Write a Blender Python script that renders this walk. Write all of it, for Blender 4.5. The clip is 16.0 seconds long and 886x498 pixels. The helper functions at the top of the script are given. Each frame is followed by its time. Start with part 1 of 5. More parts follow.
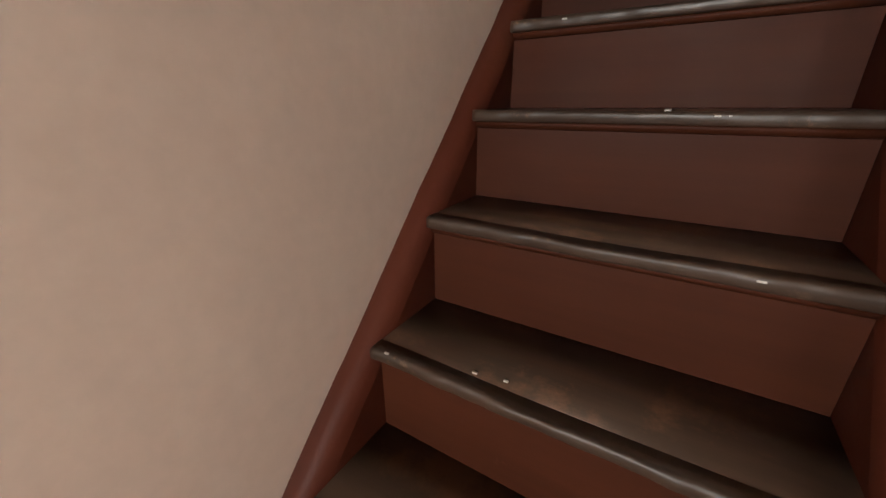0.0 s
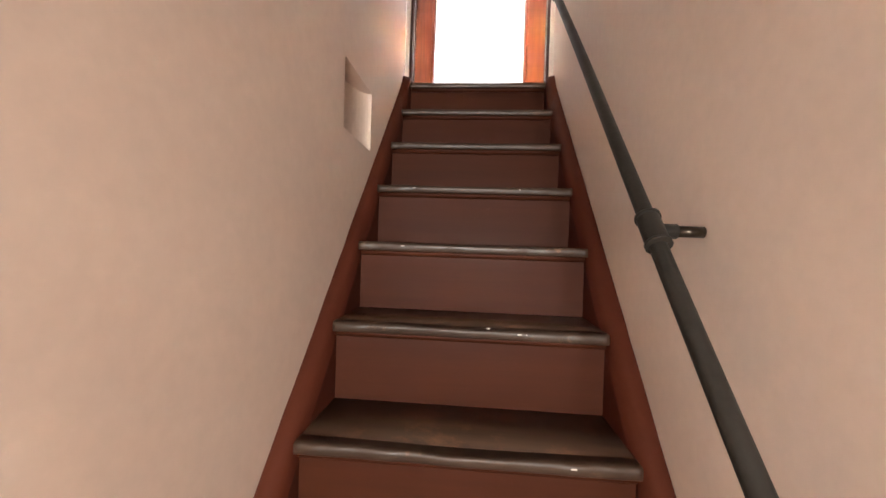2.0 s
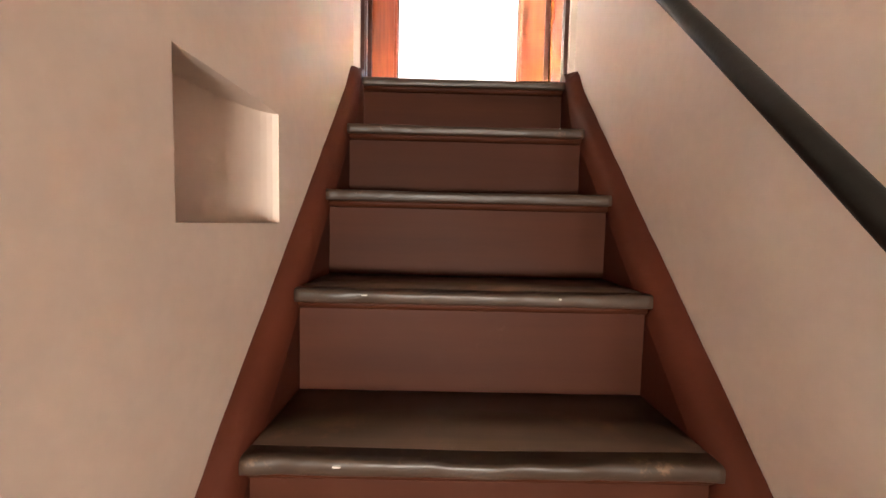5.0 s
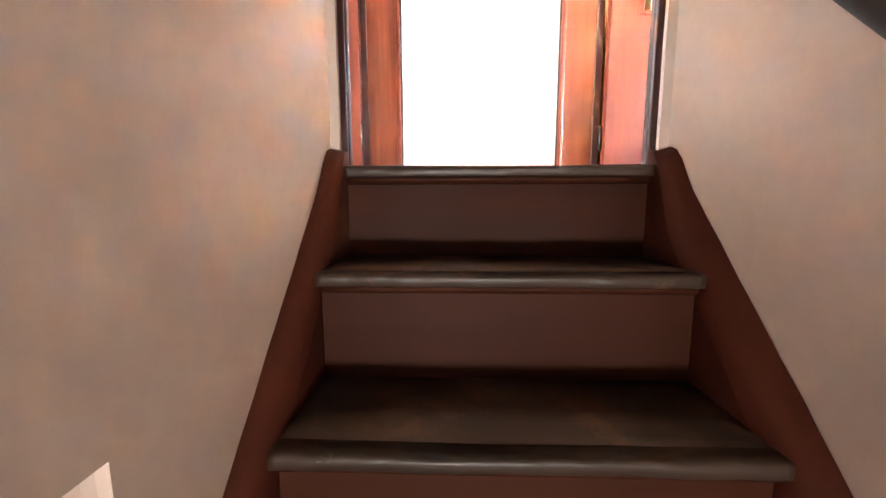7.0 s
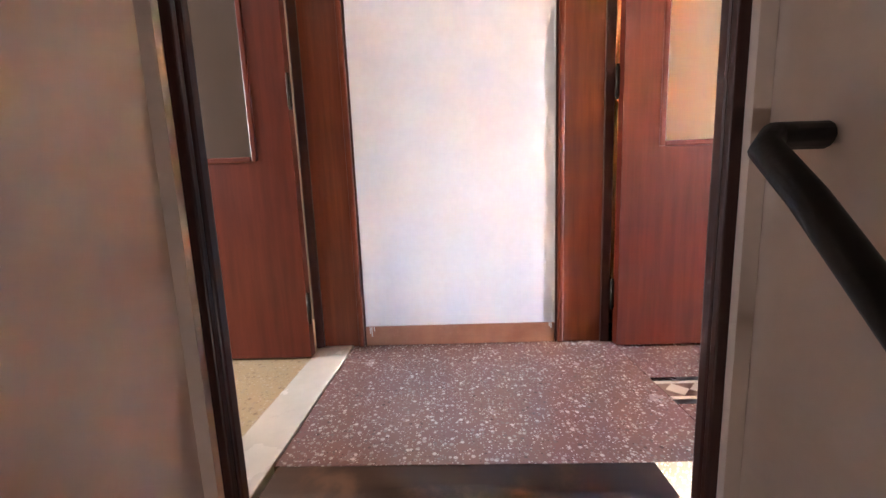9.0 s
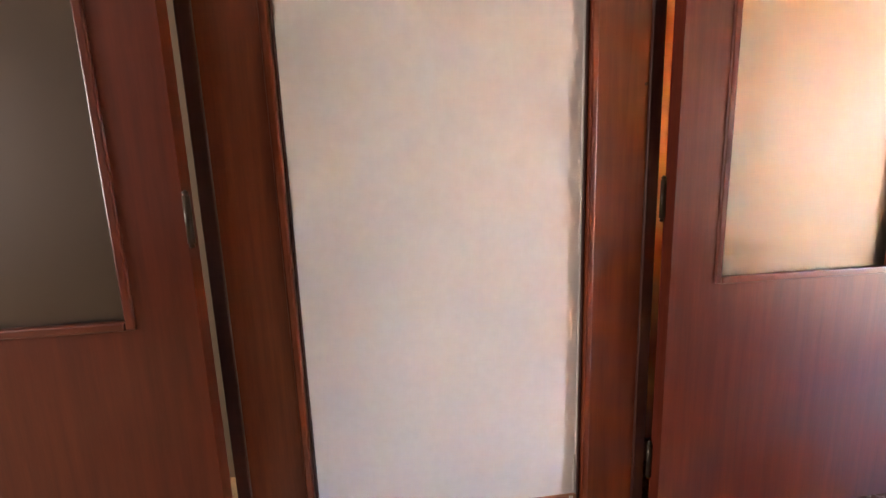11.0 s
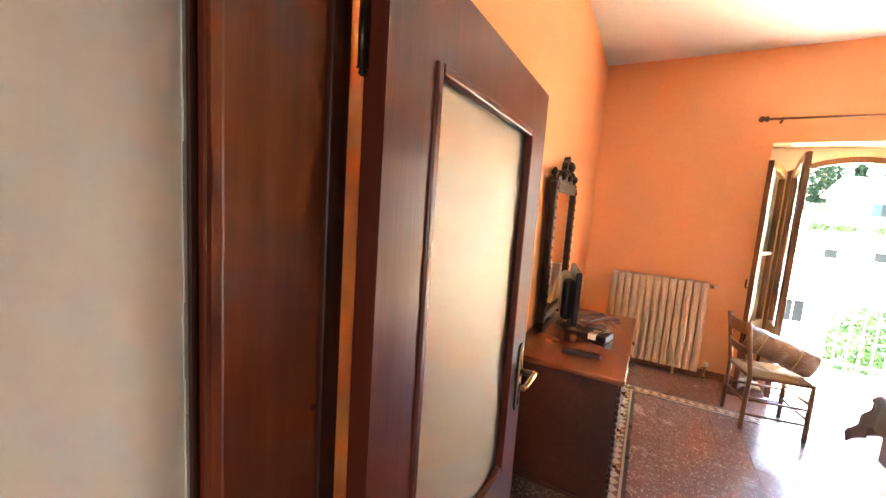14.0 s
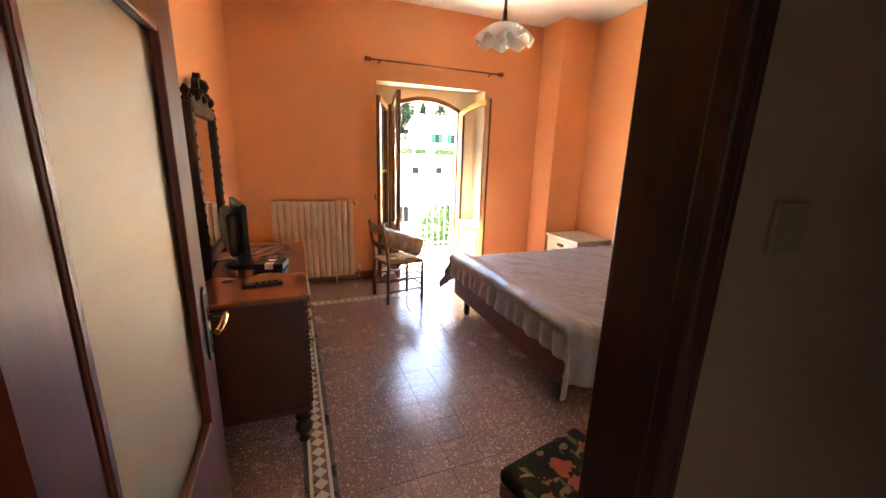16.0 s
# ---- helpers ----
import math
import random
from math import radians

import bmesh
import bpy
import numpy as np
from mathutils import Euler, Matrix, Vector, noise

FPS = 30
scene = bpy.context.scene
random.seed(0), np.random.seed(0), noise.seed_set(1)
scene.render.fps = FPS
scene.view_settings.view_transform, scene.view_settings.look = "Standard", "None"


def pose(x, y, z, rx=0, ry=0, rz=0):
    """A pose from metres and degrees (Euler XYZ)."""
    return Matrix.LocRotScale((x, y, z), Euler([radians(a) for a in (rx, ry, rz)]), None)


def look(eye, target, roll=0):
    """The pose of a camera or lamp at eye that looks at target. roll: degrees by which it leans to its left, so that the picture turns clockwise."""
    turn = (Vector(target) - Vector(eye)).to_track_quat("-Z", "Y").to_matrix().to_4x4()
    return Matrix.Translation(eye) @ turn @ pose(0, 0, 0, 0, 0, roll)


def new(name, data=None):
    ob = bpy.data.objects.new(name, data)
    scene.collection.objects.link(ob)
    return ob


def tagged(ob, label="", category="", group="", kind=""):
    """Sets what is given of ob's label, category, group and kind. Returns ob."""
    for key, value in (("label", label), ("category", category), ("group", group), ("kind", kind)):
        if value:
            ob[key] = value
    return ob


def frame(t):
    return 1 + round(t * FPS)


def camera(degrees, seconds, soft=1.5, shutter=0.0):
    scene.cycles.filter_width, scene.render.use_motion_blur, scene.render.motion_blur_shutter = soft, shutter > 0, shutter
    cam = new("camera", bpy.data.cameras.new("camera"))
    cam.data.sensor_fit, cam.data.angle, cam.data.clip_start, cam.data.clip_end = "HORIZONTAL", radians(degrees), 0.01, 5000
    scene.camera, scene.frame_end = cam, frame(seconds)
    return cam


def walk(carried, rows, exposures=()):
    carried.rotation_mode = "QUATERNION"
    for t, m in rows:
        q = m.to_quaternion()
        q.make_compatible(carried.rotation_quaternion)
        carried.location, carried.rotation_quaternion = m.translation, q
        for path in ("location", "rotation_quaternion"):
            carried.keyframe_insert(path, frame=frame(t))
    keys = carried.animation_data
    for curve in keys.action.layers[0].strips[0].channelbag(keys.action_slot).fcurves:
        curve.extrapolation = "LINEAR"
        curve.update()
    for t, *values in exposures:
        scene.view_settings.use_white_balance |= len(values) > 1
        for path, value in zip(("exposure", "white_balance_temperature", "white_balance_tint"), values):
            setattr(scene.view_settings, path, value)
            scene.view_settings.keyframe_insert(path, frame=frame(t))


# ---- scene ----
cam = camera(99.6, 16.0)
PATH = [
    (0, (0.069, -2.24, -1.255), (-0.924, -0.665, -1.988), -0.6),
    (0.5, (-0.037, -2.289, -1.204), (-0.576, -0.455, -1.793), 2.1),
    (1, (-0.015, -2.306, -1.142), (-0.342, -0.38, -1.57), 2.1),
    (1.5, (-0.042, -2.335, -1.074), (-0.246, -0.359, -1.304), 2.1),
    (2, (-0.034, -2.373, -1.021), (-0.192, -0.379, -1.049), 1.9),
    (2.5, (-0.024, -2.39, -0.995), (-0.155, -0.398, -0.879), 1.9),
    (3, (-0.002, -2.355, -1.024), (-0.118, -0.363, -0.89), 1.9),
    (5.5, (-0.141, -1.42, -0.489), (-0.111, 0.571, -0.676), 1.3),
    (6, (-0.141, -1.287, -0.37), (-0.14, 0.702, -0.577), 1.0),
    (6.5, (-0.14, -1.176, -0.169), (-0.153, 0.811, -0.397), 0.7),
    (7, (-0.156, -1.05, -0.095), (-0.222, 0.932, -0.356), -0.1),
    (7.5, (-0.138, -0.898, 0.081), (-0.251, 1.082, -0.183), -0.9),
    (8, (-0.041, -0.755, 0.232), (-0.141, 1.224, -0.035), -1.5),
    (8.2, (-0.037, -0.726, 0.313), (-0.129, 1.252, 0.037), -1.8),
    (10.3, (-0.075, -0.266, 0.814), (-0.065, 1.713, 0.524), -2.9),
    (10.5, (-0.099, -0.234, 0.824), (-0.032, 1.745, 0.545), -2.6),
    (11, (-0.156, -0.079, 1.015), (0.069, 1.885, 0.714), -2.0),
    (11.5, (-0.057, -0.02, 1.094), (0.368, 1.913, 0.805), -0.9),
    (12, (0.04, 0.1, 1.228), (0.704, 1.963, 0.934), 0.7),
    (12.5, (-0.009, 0.164, 1.347), (0.848, 1.944, 1.038), 2.2),
    (13, (-0.051, 0.355, 1.465), (1.004, 2.031, 1.186), 3.4),
    (13.5, (0.013, 0.413, 1.572), (1.386, 1.846, 1.328), 3.9),
    (14, (0.133, 0.482, 1.592), (1.876, 1.436, 1.364), 4.0),
    (14.5, (0.151, 0.548, 1.591), (2.11, 0.862, 1.343), 3.9),
    (15, (0.135, 0.569, 1.575), (2.093, 0.324, 1.25), 3.4),
    (15.5, (0.078, 0.543, 1.55), (1.947, -0.035, 1.136), 2.8),
    (16, (0.097, 0.544, 1.55), (1.899, -0.178, 1.072), 1.7),
]
EXPOSURES = [(0, 9.1, 5700, 4), (0.5, 9.75, 5700, 4), (1.5, 10.0, 5800, 6), (2.5, 9.5, 6300, 12), (3.1, 9.05, 6500, 15), (5.5, 10.5, 6000, 6), (6, 10.35, 5900, 6), (7, 9.9, 5900, 8),
             (8.2, 8.3, 5900, 15), (10.3, 6.9, 6600, 18), (12, 6.6, 7000, 17), (13, 6.5, 6900, 12), (13.5, 6.45, 6900, 11), (14, 6.25, 7000, 11), (14.5, 5.85, 7100, 12), (15, 5.35, 7300, 14), (16, 5.25, 7500, 14)]
walk(cam, [(t, look(e, g, r)) for t, e, g, r in PATH], EXPOSURES)

# ---- world, sun, window light ----
world = bpy.data.worlds.new("sky")
scene.world = world
world.use_nodes = True
wn = world.node_tree
sky = wn.nodes.new("ShaderNodeTexSky")
sky.sky_type = 'NISHITA'
sky.sun_disc = False
SUN_DIR = Vector((0.30, 0.34, 0.89)).normalized()
sky.sun_elevation = math.asin(SUN_DIR.z)
sky.sun_rotation = math.atan2(SUN_DIR.x, SUN_DIR.y)
wn.links.new(sky.outputs[0], wn.nodes["Background"].inputs[0])
wn.nodes["Background"].inputs[1].default_value = 0.15
sun = new("sun", bpy.data.lights.new("sun", 'SUN'))
sun.data.energy, sun.data.angle, sun.data.color = 5.0, radians(0.5), (1.0, 0.95, 0.86)
sun.matrix_world = look(SUN_DIR * 30, (0, 0, 0))


def window_light(name, eye, target, w, h, watts, color):
    lamp = new(name, bpy.data.lights.new(name, 'AREA'))
    lamp.data.shape, lamp.data.size, lamp.data.size_y, lamp.data.energy, lamp.data.color = 'RECTANGLE', w, h, watts, color
    lamp.matrix_world = look(eye, target)
    return lamp


# daylight in the side room's window, which stays out of view, and a fill lamp added in the hall
window_light("side_room_daylight", (-3.97, -0.15, 1.5), (0.0, -0.15, 1.2), 1.16, 1.30, 1.1, (1.0, 0.97, 0.93))
# unseen fill lamp added to brighten the stair foot; no window is known there
window_light("hall_fill_light", (0.0, -4.70, -1.05), (0.0, -1.2, -1.4), 0.9, 0.3, 0.14, (1.0, 0.88, 0.76))


# ---- materials ----
def nodes_of(name):
    m = bpy.data.materials.new(name)
    m.use_nodes = True
    nt = m.node_tree
    return m, nt, nt.nodes["Principled BSDF"]


def set_in(node, **kw):
    for k, v in kw.items():
        node.inputs[k.replace("_", " ")].default_value = v


def noise_node(nt, vec, scale, detail=4.0, rough=0.6):
    n = nt.nodes.new("ShaderNodeTexNoise")
    set_in(n, Scale=scale, Detail=detail, Roughness=rough)
    nt.links.new(vec, n.inputs["Vector"])
    return n


def ramp(nt, fac, stops):
    r = nt.nodes.new("ShaderNodeValToRGB")
    while len(r.color_ramp.elements) < len(stops):
        r.color_ramp.elements.new(0.5)
    for e, (p, c) in zip(r.color_ramp.elements, stops):
        e.position, e.color = p, (*c, 1)
    nt.links.new(fac, r.inputs[0])
    return r


def mixed(nt, fac, a, b, how='MIX'):
    m = nt.nodes.new("ShaderNodeMix")
    m.data_type, m.blend_type = 'RGBA', how
    for sock, v in ((m.inputs[0], fac), (m.inputs[6], a), (m.inputs[7], b)):
        if hasattr(v, "is_linked"):
            nt.links.new(v, sock)
        elif isinstance(v, (int, float)):
            sock.default_value = v
        else:
            sock.default_value = (*v, 1)
    return m.outputs[2]


def coords(nt, stretch=(1, 1, 1)):
    tc = nt.nodes.new("ShaderNodeTexCoord")
    mp = nt.nodes.new("ShaderNodeMapping")
    mp.inputs["Scale"].default_value = stretch
    nt.links.new(tc.outputs["Object"], mp.inputs[0])
    return mp.outputs[0]


def bump(nt, bsdf, height, strength, dist):
    b = nt.nodes.new("ShaderNodeBump")
    set_in(b, Strength=strength, Distance=dist)
    nt.links.new(height, b.inputs["Height"])
    nt.links.new(b.outputs[0], bsdf.inputs["Normal"])


def surface(name, ca, cb, rough=0.6, big=1.5, fine=60, bumpy=0.15, dist=0.004, metal=0.0, coat=0.0, stretch=(1, 1, 1), stain=None, rough_var=0.1, gloss=0.5):
    """A surface that varies at two scales between two colours, with fine relief, and stains if given."""
    m, nt, p = nodes_of(name)
    v = coords(nt, stretch)
    nb, nf = noise_node(nt, v, big, 5), noise_node(nt, v, fine, 3)
    col = ramp(nt, nb.outputs[0], [(0.3, ca), (0.7, cb)]).outputs[0]
    grain = ramp(nt, nf.outputs[0], [(0.3, (0.93, 0.93, 0.93)), (0.7, (1.0, 1.0, 1.0))]).outputs[0]
    col = mixed(nt, 0.7, col, grain, 'MULTIPLY')
    if stain:
        ns = noise_node(nt, v, stain[0], 7, 0.7)
        f = ramp(nt, ns.outputs[0], [(stain[1], (0, 0, 0)), (min(1, stain[1] + 0.12), (1, 1, 1))]).outputs[0]
        col = mixed(nt, f, col, stain[2])
    nt.links.new(col, p.inputs["Base Color"])
    set_in(p, Metallic=metal, Coat_Weight=coat, Coat_Roughness=0.25, Specular_IOR_Level=gloss)
    rr = ramp(nt, nb.outputs[0], [(0.25, (max(0, rough - rough_var),) * 3), (0.75, (min(1, rough + rough_var),) * 3)])
    nt.links.new(rr.outputs[0], p.inputs["Roughness"])
    bump(nt, p, nf.outputs[0], bumpy, dist)
    return m


def wood(name, dark, light, rough=0.4, along='Z', scale=6.0, coat=0.2, stain=None, gloss=0.3):
    """Stained wood: long grain along one axis, broad tone changes and pores."""
    s = {'X': (0.06, 1, 1), 'Y': (1, 0.06, 1), 'Z': (1, 1, 0.06)}[along]
    m, nt, p = nodes_of(name)
    v, v0 = coords(nt, s), coords(nt)
    g, pore, broad = noise_node(nt, v, scale * 8, 6, 0.65), noise_node(nt, v, scale * 40, 3), noise_node(nt, v0, 1.7, 3)
    col = ramp(nt, g.outputs[0], [(0.3, dark), (0.72, light)]).outputs[0]
    col = mixed(nt, 0.6, col, ramp(nt, broad.outputs[0], [(0.3, (0.72, 0.72, 0.72)), (0.7, (1, 1, 1))]).outputs[0], 'MULTIPLY')
    if stain:
        ns = noise_node(nt, v0, stain[0], 7, 0.72)
        f = ramp(nt, ns.outputs[0], [(stain[1], (0, 0, 0)), (min(1, stain[1] + 0.1), (1, 1, 1))]).outputs[0]
        col = mixed(nt, f, col, stain[2])
    nt.links.new(col, p.inputs["Base Color"])
    set_in(p, Coat_Weight=coat, Coat_Roughness=0.2, Specular_IOR_Level=gloss)
    rr = ramp(nt, broad.outputs[0], [(0.25, (rough - 0.08,) * 3), (0.75, (rough + 0.1,) * 3)])
    nt.links.new(rr.outputs[0], p.inputs["Roughness"])
    bump(nt, p, pore.outputs[0], 0.12, 0.002)
    return m


def terrazzo(name, base, base2, chip_a, chip_b, scale=70, rough=0.28):
    """Cement tile with stone chips of several sizes, each tile a little different."""
    m, nt, p = nodes_of(name)
    geo = nt.nodes.new("ShaderNodeNewGeometry")
    info = nt.nodes.new("ShaderNodeObjectInfo")
    pos = geo.outputs["Position"]
    cells = []
    for sc, lo in ((scale, 0.58), (scale * 2.3, 0.50)):
        vo = nt.nodes.new("ShaderNodeTexVoronoi")
        set_in(vo, Scale=sc, Randomness=1.0)
        nt.links.new(pos, vo.inputs["Vector"])
        sep = nt.nodes.new("ShaderNodeSeparateColor")
        nt.links.new(vo.outputs["Color"], sep.inputs[0])
        pick = ramp(nt, sep.outputs[0], [(lo, (0, 0, 0)), (lo + 0.02, (1, 1, 1))]).outputs[0]
        core = ramp(nt, vo.outputs["Distance"], [(0.30, (1, 1, 1)), (0.46, (0, 0, 0))]).outputs[0]
        tone = mixed(nt, sep.outputs[1], chip_a, chip_b)
        cells.append((mixed(nt, 1.0, pick, core, 'MULTIPLY'), tone))
    nb = noise_node(nt, pos, 1.3, 5)
    col = ramp(nt, nb.outputs[0], [(0.3, base), (0.7, base2)]).outputs[0]
    for f, tone in cells:
        col = mixed(nt, f, col, tone)
    hue = ramp(nt, info.outputs["Random"], [(0.0, (0.93, 0.93, 0.93)), (1.0, (1.03, 1.03, 1.03))]).outputs[0]
    col = mixed(nt, 1.0, col, hue, 'MULTIPLY')
    nt.links.new(col, p.inputs["Base Color"])
    nr = noise_node(nt, pos, 3.5, 6, 0.7)
    rr = ramp(nt, nr.outputs[0], [(0.3, (rough - 0.08,) * 3), (0.7, (rough + 0.12,) * 3)])
    nt.links.new(rr.outputs[0], p.inputs["Roughness"])
    bump(nt, p, nr.outputs[0], 0.08, 0.004)
    return m


def glass(name, color=(1, 1, 1), rough=0.0):
    m, nt, p = nodes_of(name)
    set_in(p, Base_Color=(*color, 1), Roughness=rough, IOR=1.45, Transmission_Weight=1.0)
    return m


M_PLASTER = surface("stairwell_plaster", (0.72, 0.60, 0.515), (0.76, 0.64, 0.55), 0.85, 0.9, 30, 0.06, 0.003, stain=(2.3, 0.72, (0.66, 0.54, 0.46)))
M_WHITE = surface("white_wall_paint", (0.70, 0.67, 0.645), (0.735, 0.705, 0.68), 0.8, 1.4, 40, 0.05, 0.003)
# side room walls: shade painted in as dark ochre, so the room stays dim
M_DIM_WALL = surface("shade_darkened_ochre", (0.15, 0.105, 0.06), (0.19, 0.135, 0.08), 0.8, 1.2, 40, 0.06, 0.003)
M_ORANGE = surface("orange_wall_paint", (0.81, 0.36, 0.16), (0.85, 0.395, 0.18), 0.8, 1.2, 40, 0.07, 0.003, stain=(1.5, 0.70, (0.76, 0.335, 0.15)))
M_CEILING = surface("white_ceiling_paint", (0.74, 0.72, 0.70), (0.82, 0.81, 0.79), 0.9, 1.0, 40, 0.15, 0.004)
M_RISER = wood("brown_painted_wood", (0.044, 0.0130, 0.0055), (0.067, 0.0195, 0.0085), 0.55, 'X', 1.6, 0.0, stain=(5, 0.66, (0.085, 0.034, 0.020)), gloss=0.12)
M_STRINGER = surface("red_brown_wall_paint", (0.066, 0.016, 0.008), (0.092, 0.023, 0.011), 0.60, 3, 60, 0.15, 0.004, stain=(5, 0.72, (0.11, 0.04, 0.024)), gloss=0.15)
M_TREAD = wood("worn_tread_wood", (0.042, 0.025, 0.016), (0.080, 0.047, 0.029), 0.36, 'X', 3, 0.0, stain=(5, 0.52, (0.12, 0.062, 0.034)), gloss=0.5)
M_NOSE = wood("worn_nosing_wood", (0.034, 0.022, 0.015), (0.074, 0.045, 0.028), 0.42, 'X', 4, 0.0, stain=(13, 0.60, (0.18, 0.11, 0.066)), gloss=0.5)
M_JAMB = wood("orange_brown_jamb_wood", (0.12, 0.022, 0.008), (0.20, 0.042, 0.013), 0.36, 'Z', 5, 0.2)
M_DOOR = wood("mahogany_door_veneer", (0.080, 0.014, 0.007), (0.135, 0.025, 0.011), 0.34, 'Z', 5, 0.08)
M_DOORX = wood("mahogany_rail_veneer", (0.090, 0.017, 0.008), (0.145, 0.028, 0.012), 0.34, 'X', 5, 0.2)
# for dark small parts, and for near jambs whose shade is painted in
M_DARK_SHADED_TRIM = wood("dark_and_shaded_trim_wood", (0.035, 0.011, 0.008), (0.07, 0.02, 0.012), 0.45, 'Z', 5, 0.1)
M_BASEBOARD = surface("brown_marbled_skirting", (0.26, 0.10, 0.05), (0.36, 0.16, 0.085), 0.4, 9, 70, 0.1, 0.002, stain=(14, 0.62, (0.44, 0.24, 0.15)))
M_FLOOR = terrazzo("red_terrazzo", (0.190, 0.108, 0.090), (0.222, 0.126, 0.106), (0.60, 0.50, 0.44), (0.095, 0.055, 0.048), 75, 0.20)
M_GROUT = surface("dark_grout", (0.07, 0.042, 0.036), (0.15, 0.09, 0.075), 0.8, 8, 90, 0.2)
M_YELLOWFLOOR = terrazzo("yellow_terrazzo", (0.42, 0.30, 0.15), (0.48, 0.36, 0.20), (0.6, 0.5, 0.35), (0.25, 0.16, 0.08), 62, 0.3)
M_MARBLE = surface("cream_marble", (0.60, 0.53, 0.42), (0.68, 0.61, 0.50), 0.25, 3, 30, 0.05, 0.002, stain=(4, 0.64, (0.48, 0.40, 0.30)))
M_IRON = surface("black_painted_iron", (0.014, 0.013, 0.011), (0.028, 0.025, 0.021), 0.45, 8, 90, 0.3, 0.002, metal=0.0, stain=(30, 0.70, (0.16, 0.11, 0.05)), gloss=0.25)
M_BRASS = surface("worn_brass", (0.62, 0.44, 0.20), (0.75, 0.56, 0.28), 0.25, 10, 80, 0.05, 0.001, metal=1.0)
M_BRONZE = surface("dark_bronze", (0.030, 0.022, 0.016), (0.06, 0.045, 0.03), 0.35, 10, 80, 0.05, 0.001, metal=0.7)
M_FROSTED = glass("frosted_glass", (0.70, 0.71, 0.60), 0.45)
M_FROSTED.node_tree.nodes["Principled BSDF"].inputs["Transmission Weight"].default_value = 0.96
# same frosted glass with the side room's dimness put into the tint
M_FROSTED_SHADED = glass("shaded_frosted_glass", (0.26, 0.19, 0.14), 0.35)
M_SWITCH = surface("aged_white_plastic", (0.55, 0.52, 0.46), (0.62, 0.59, 0.52), 0.4, 9, 60, 0.04, 0.001)
M_CLEAR = glass("clear_glass", (1, 1, 1), 0.0)


# ---- building helpers ----
ORIGIN = {}


def add_box(bm, lo, hi, bev=0.0, seg=2):
    lo, hi = Vector(lo), Vector(hi)
    r = bmesh.ops.create_cube(bm, size=1.0)
    vs = r["verts"]
    for v in vs:
        v.co = Vector(((lo[i] + hi[i]) / 2 + v.co[i] * (hi[i] - lo[i]) for i in range(3)))
    if bev > 0:
        es = {e for v in vs for e in v.link_edges}
        bmesh.ops.bevel(bm, geom=list(es), offset=bev, segments=seg, affect='EDGES', profile=0.5)
    return bm


def box(lo, hi, bev=0.0, seg=2):
    return add_box(bmesh.new(), lo, hi, bev, seg)


def add_prism(bm, pts, lift, bev=0.0):
    """A solid from a planar outline of 3D points, pushed along lift."""
    lift = Vector(lift)
    a = [bm.verts.new(p) for p in pts]
    b = [bm.verts.new(Vector(p) + lift) for p in pts]
    n = len(pts)
    fs = [bm.faces.new(a), bm.faces.new(list(reversed(b)))]
    fs += [bm.faces.new((a[i], b[i], b[(i + 1) % n], a[(i + 1) % n])) for i in range(n)]
    bmesh.ops.recalc_face_normals(bm, faces=fs)
    if bev > 0:
        bmesh.ops.bevel(bm, geom=list({e for f in fs for e in f.edges}), offset=bev, segments=2, affect='EDGES', profile=0.5)
    return bm


def add_lathe(bm, profile, center=(0, 0, 0), seg=20, wave=None):
    """A turned shape: (radius, height) pairs from below to above."""
    rings = []
    c = Vector(center)
    for i, (r, z) in enumerate(profile):
        ring = []
        for k in range(seg):
            a = 2 * math.pi * k / seg
            rr, zz = (r, z) if wave is None else wave(i, a, r, z)
            ring.append(bm.verts.new(c + Vector((rr * math.cos(a), rr * math.sin(a), zz))))
        rings.append(ring)
    fs = []
    for p, q in zip(rings, rings[1:]):
        fs += [bm.faces.new((p[k], p[(k + 1) % seg], q[(k + 1) % seg], q[k])) for k in range(seg)]
    if wave is None:
        for ring in (rings[0], rings[-1]):
            fs.append(bm.faces.new(ring))
    for f in fs:
        f.smooth = True
    bmesh.ops.recalc_face_normals(bm, faces=fs)
    return bm


def add_tube(bm, pts, r, seg=10, taper=1.0):
    pts = [Vector(p) for p in pts]
    rings, up = [], Vector((0.3, 0.2, 1)).normalized()
    n = len(pts)
    for i, p in enumerate(pts):
        d = (pts[min(i + 1, n - 1)] - pts[max(i - 1, 0)]).normalized()
        if abs(d.dot(up)) > 0.97:
            up = Vector((1, 0.1, 0)).normalized()
        a = d.cross(up).normalized()
        b = d.cross(a)
        up = a.cross(d)
        rad = r * (1 + (taper - 1) * i / max(1, n - 1))
        rings.append([bm.verts.new(p + rad * (a * math.cos(2 * math.pi * k / seg) + b * math.sin(2 * math.pi * k / seg))) for k in range(seg)])
    fs = []
    for p, q in zip(rings, rings[1:]):
        fs += [bm.faces.new((p[k], p[(k + 1) % seg], q[(k + 1) % seg], q[k])) for k in range(seg)]
    for f in fs:
        f.smooth = True
    fs += [bm.faces.new(rings[0]), bm.faces.new(rings[-1])]
    bmesh.ops.recalc_face_normals(bm, faces=fs)
    return bm


def tube(pts, r, seg=10, taper=1.0):
    return add_tube(bmesh.new(), pts, r, seg, taper)


def lathe(profile, center=(0, 0, 0), seg=20):
    return add_lathe(bmesh.new(), profile, center, seg)


def moved(bm, m):
    bmesh.ops.transform(bm, matrix=m, verts=bm.verts)
    return bm


def finish(name, bm, material):
    me = bpy.data.meshes.new(name)
    bm.to_mesh(me)
    bm.free()
    me.materials.append(material)
    return new(name, me)


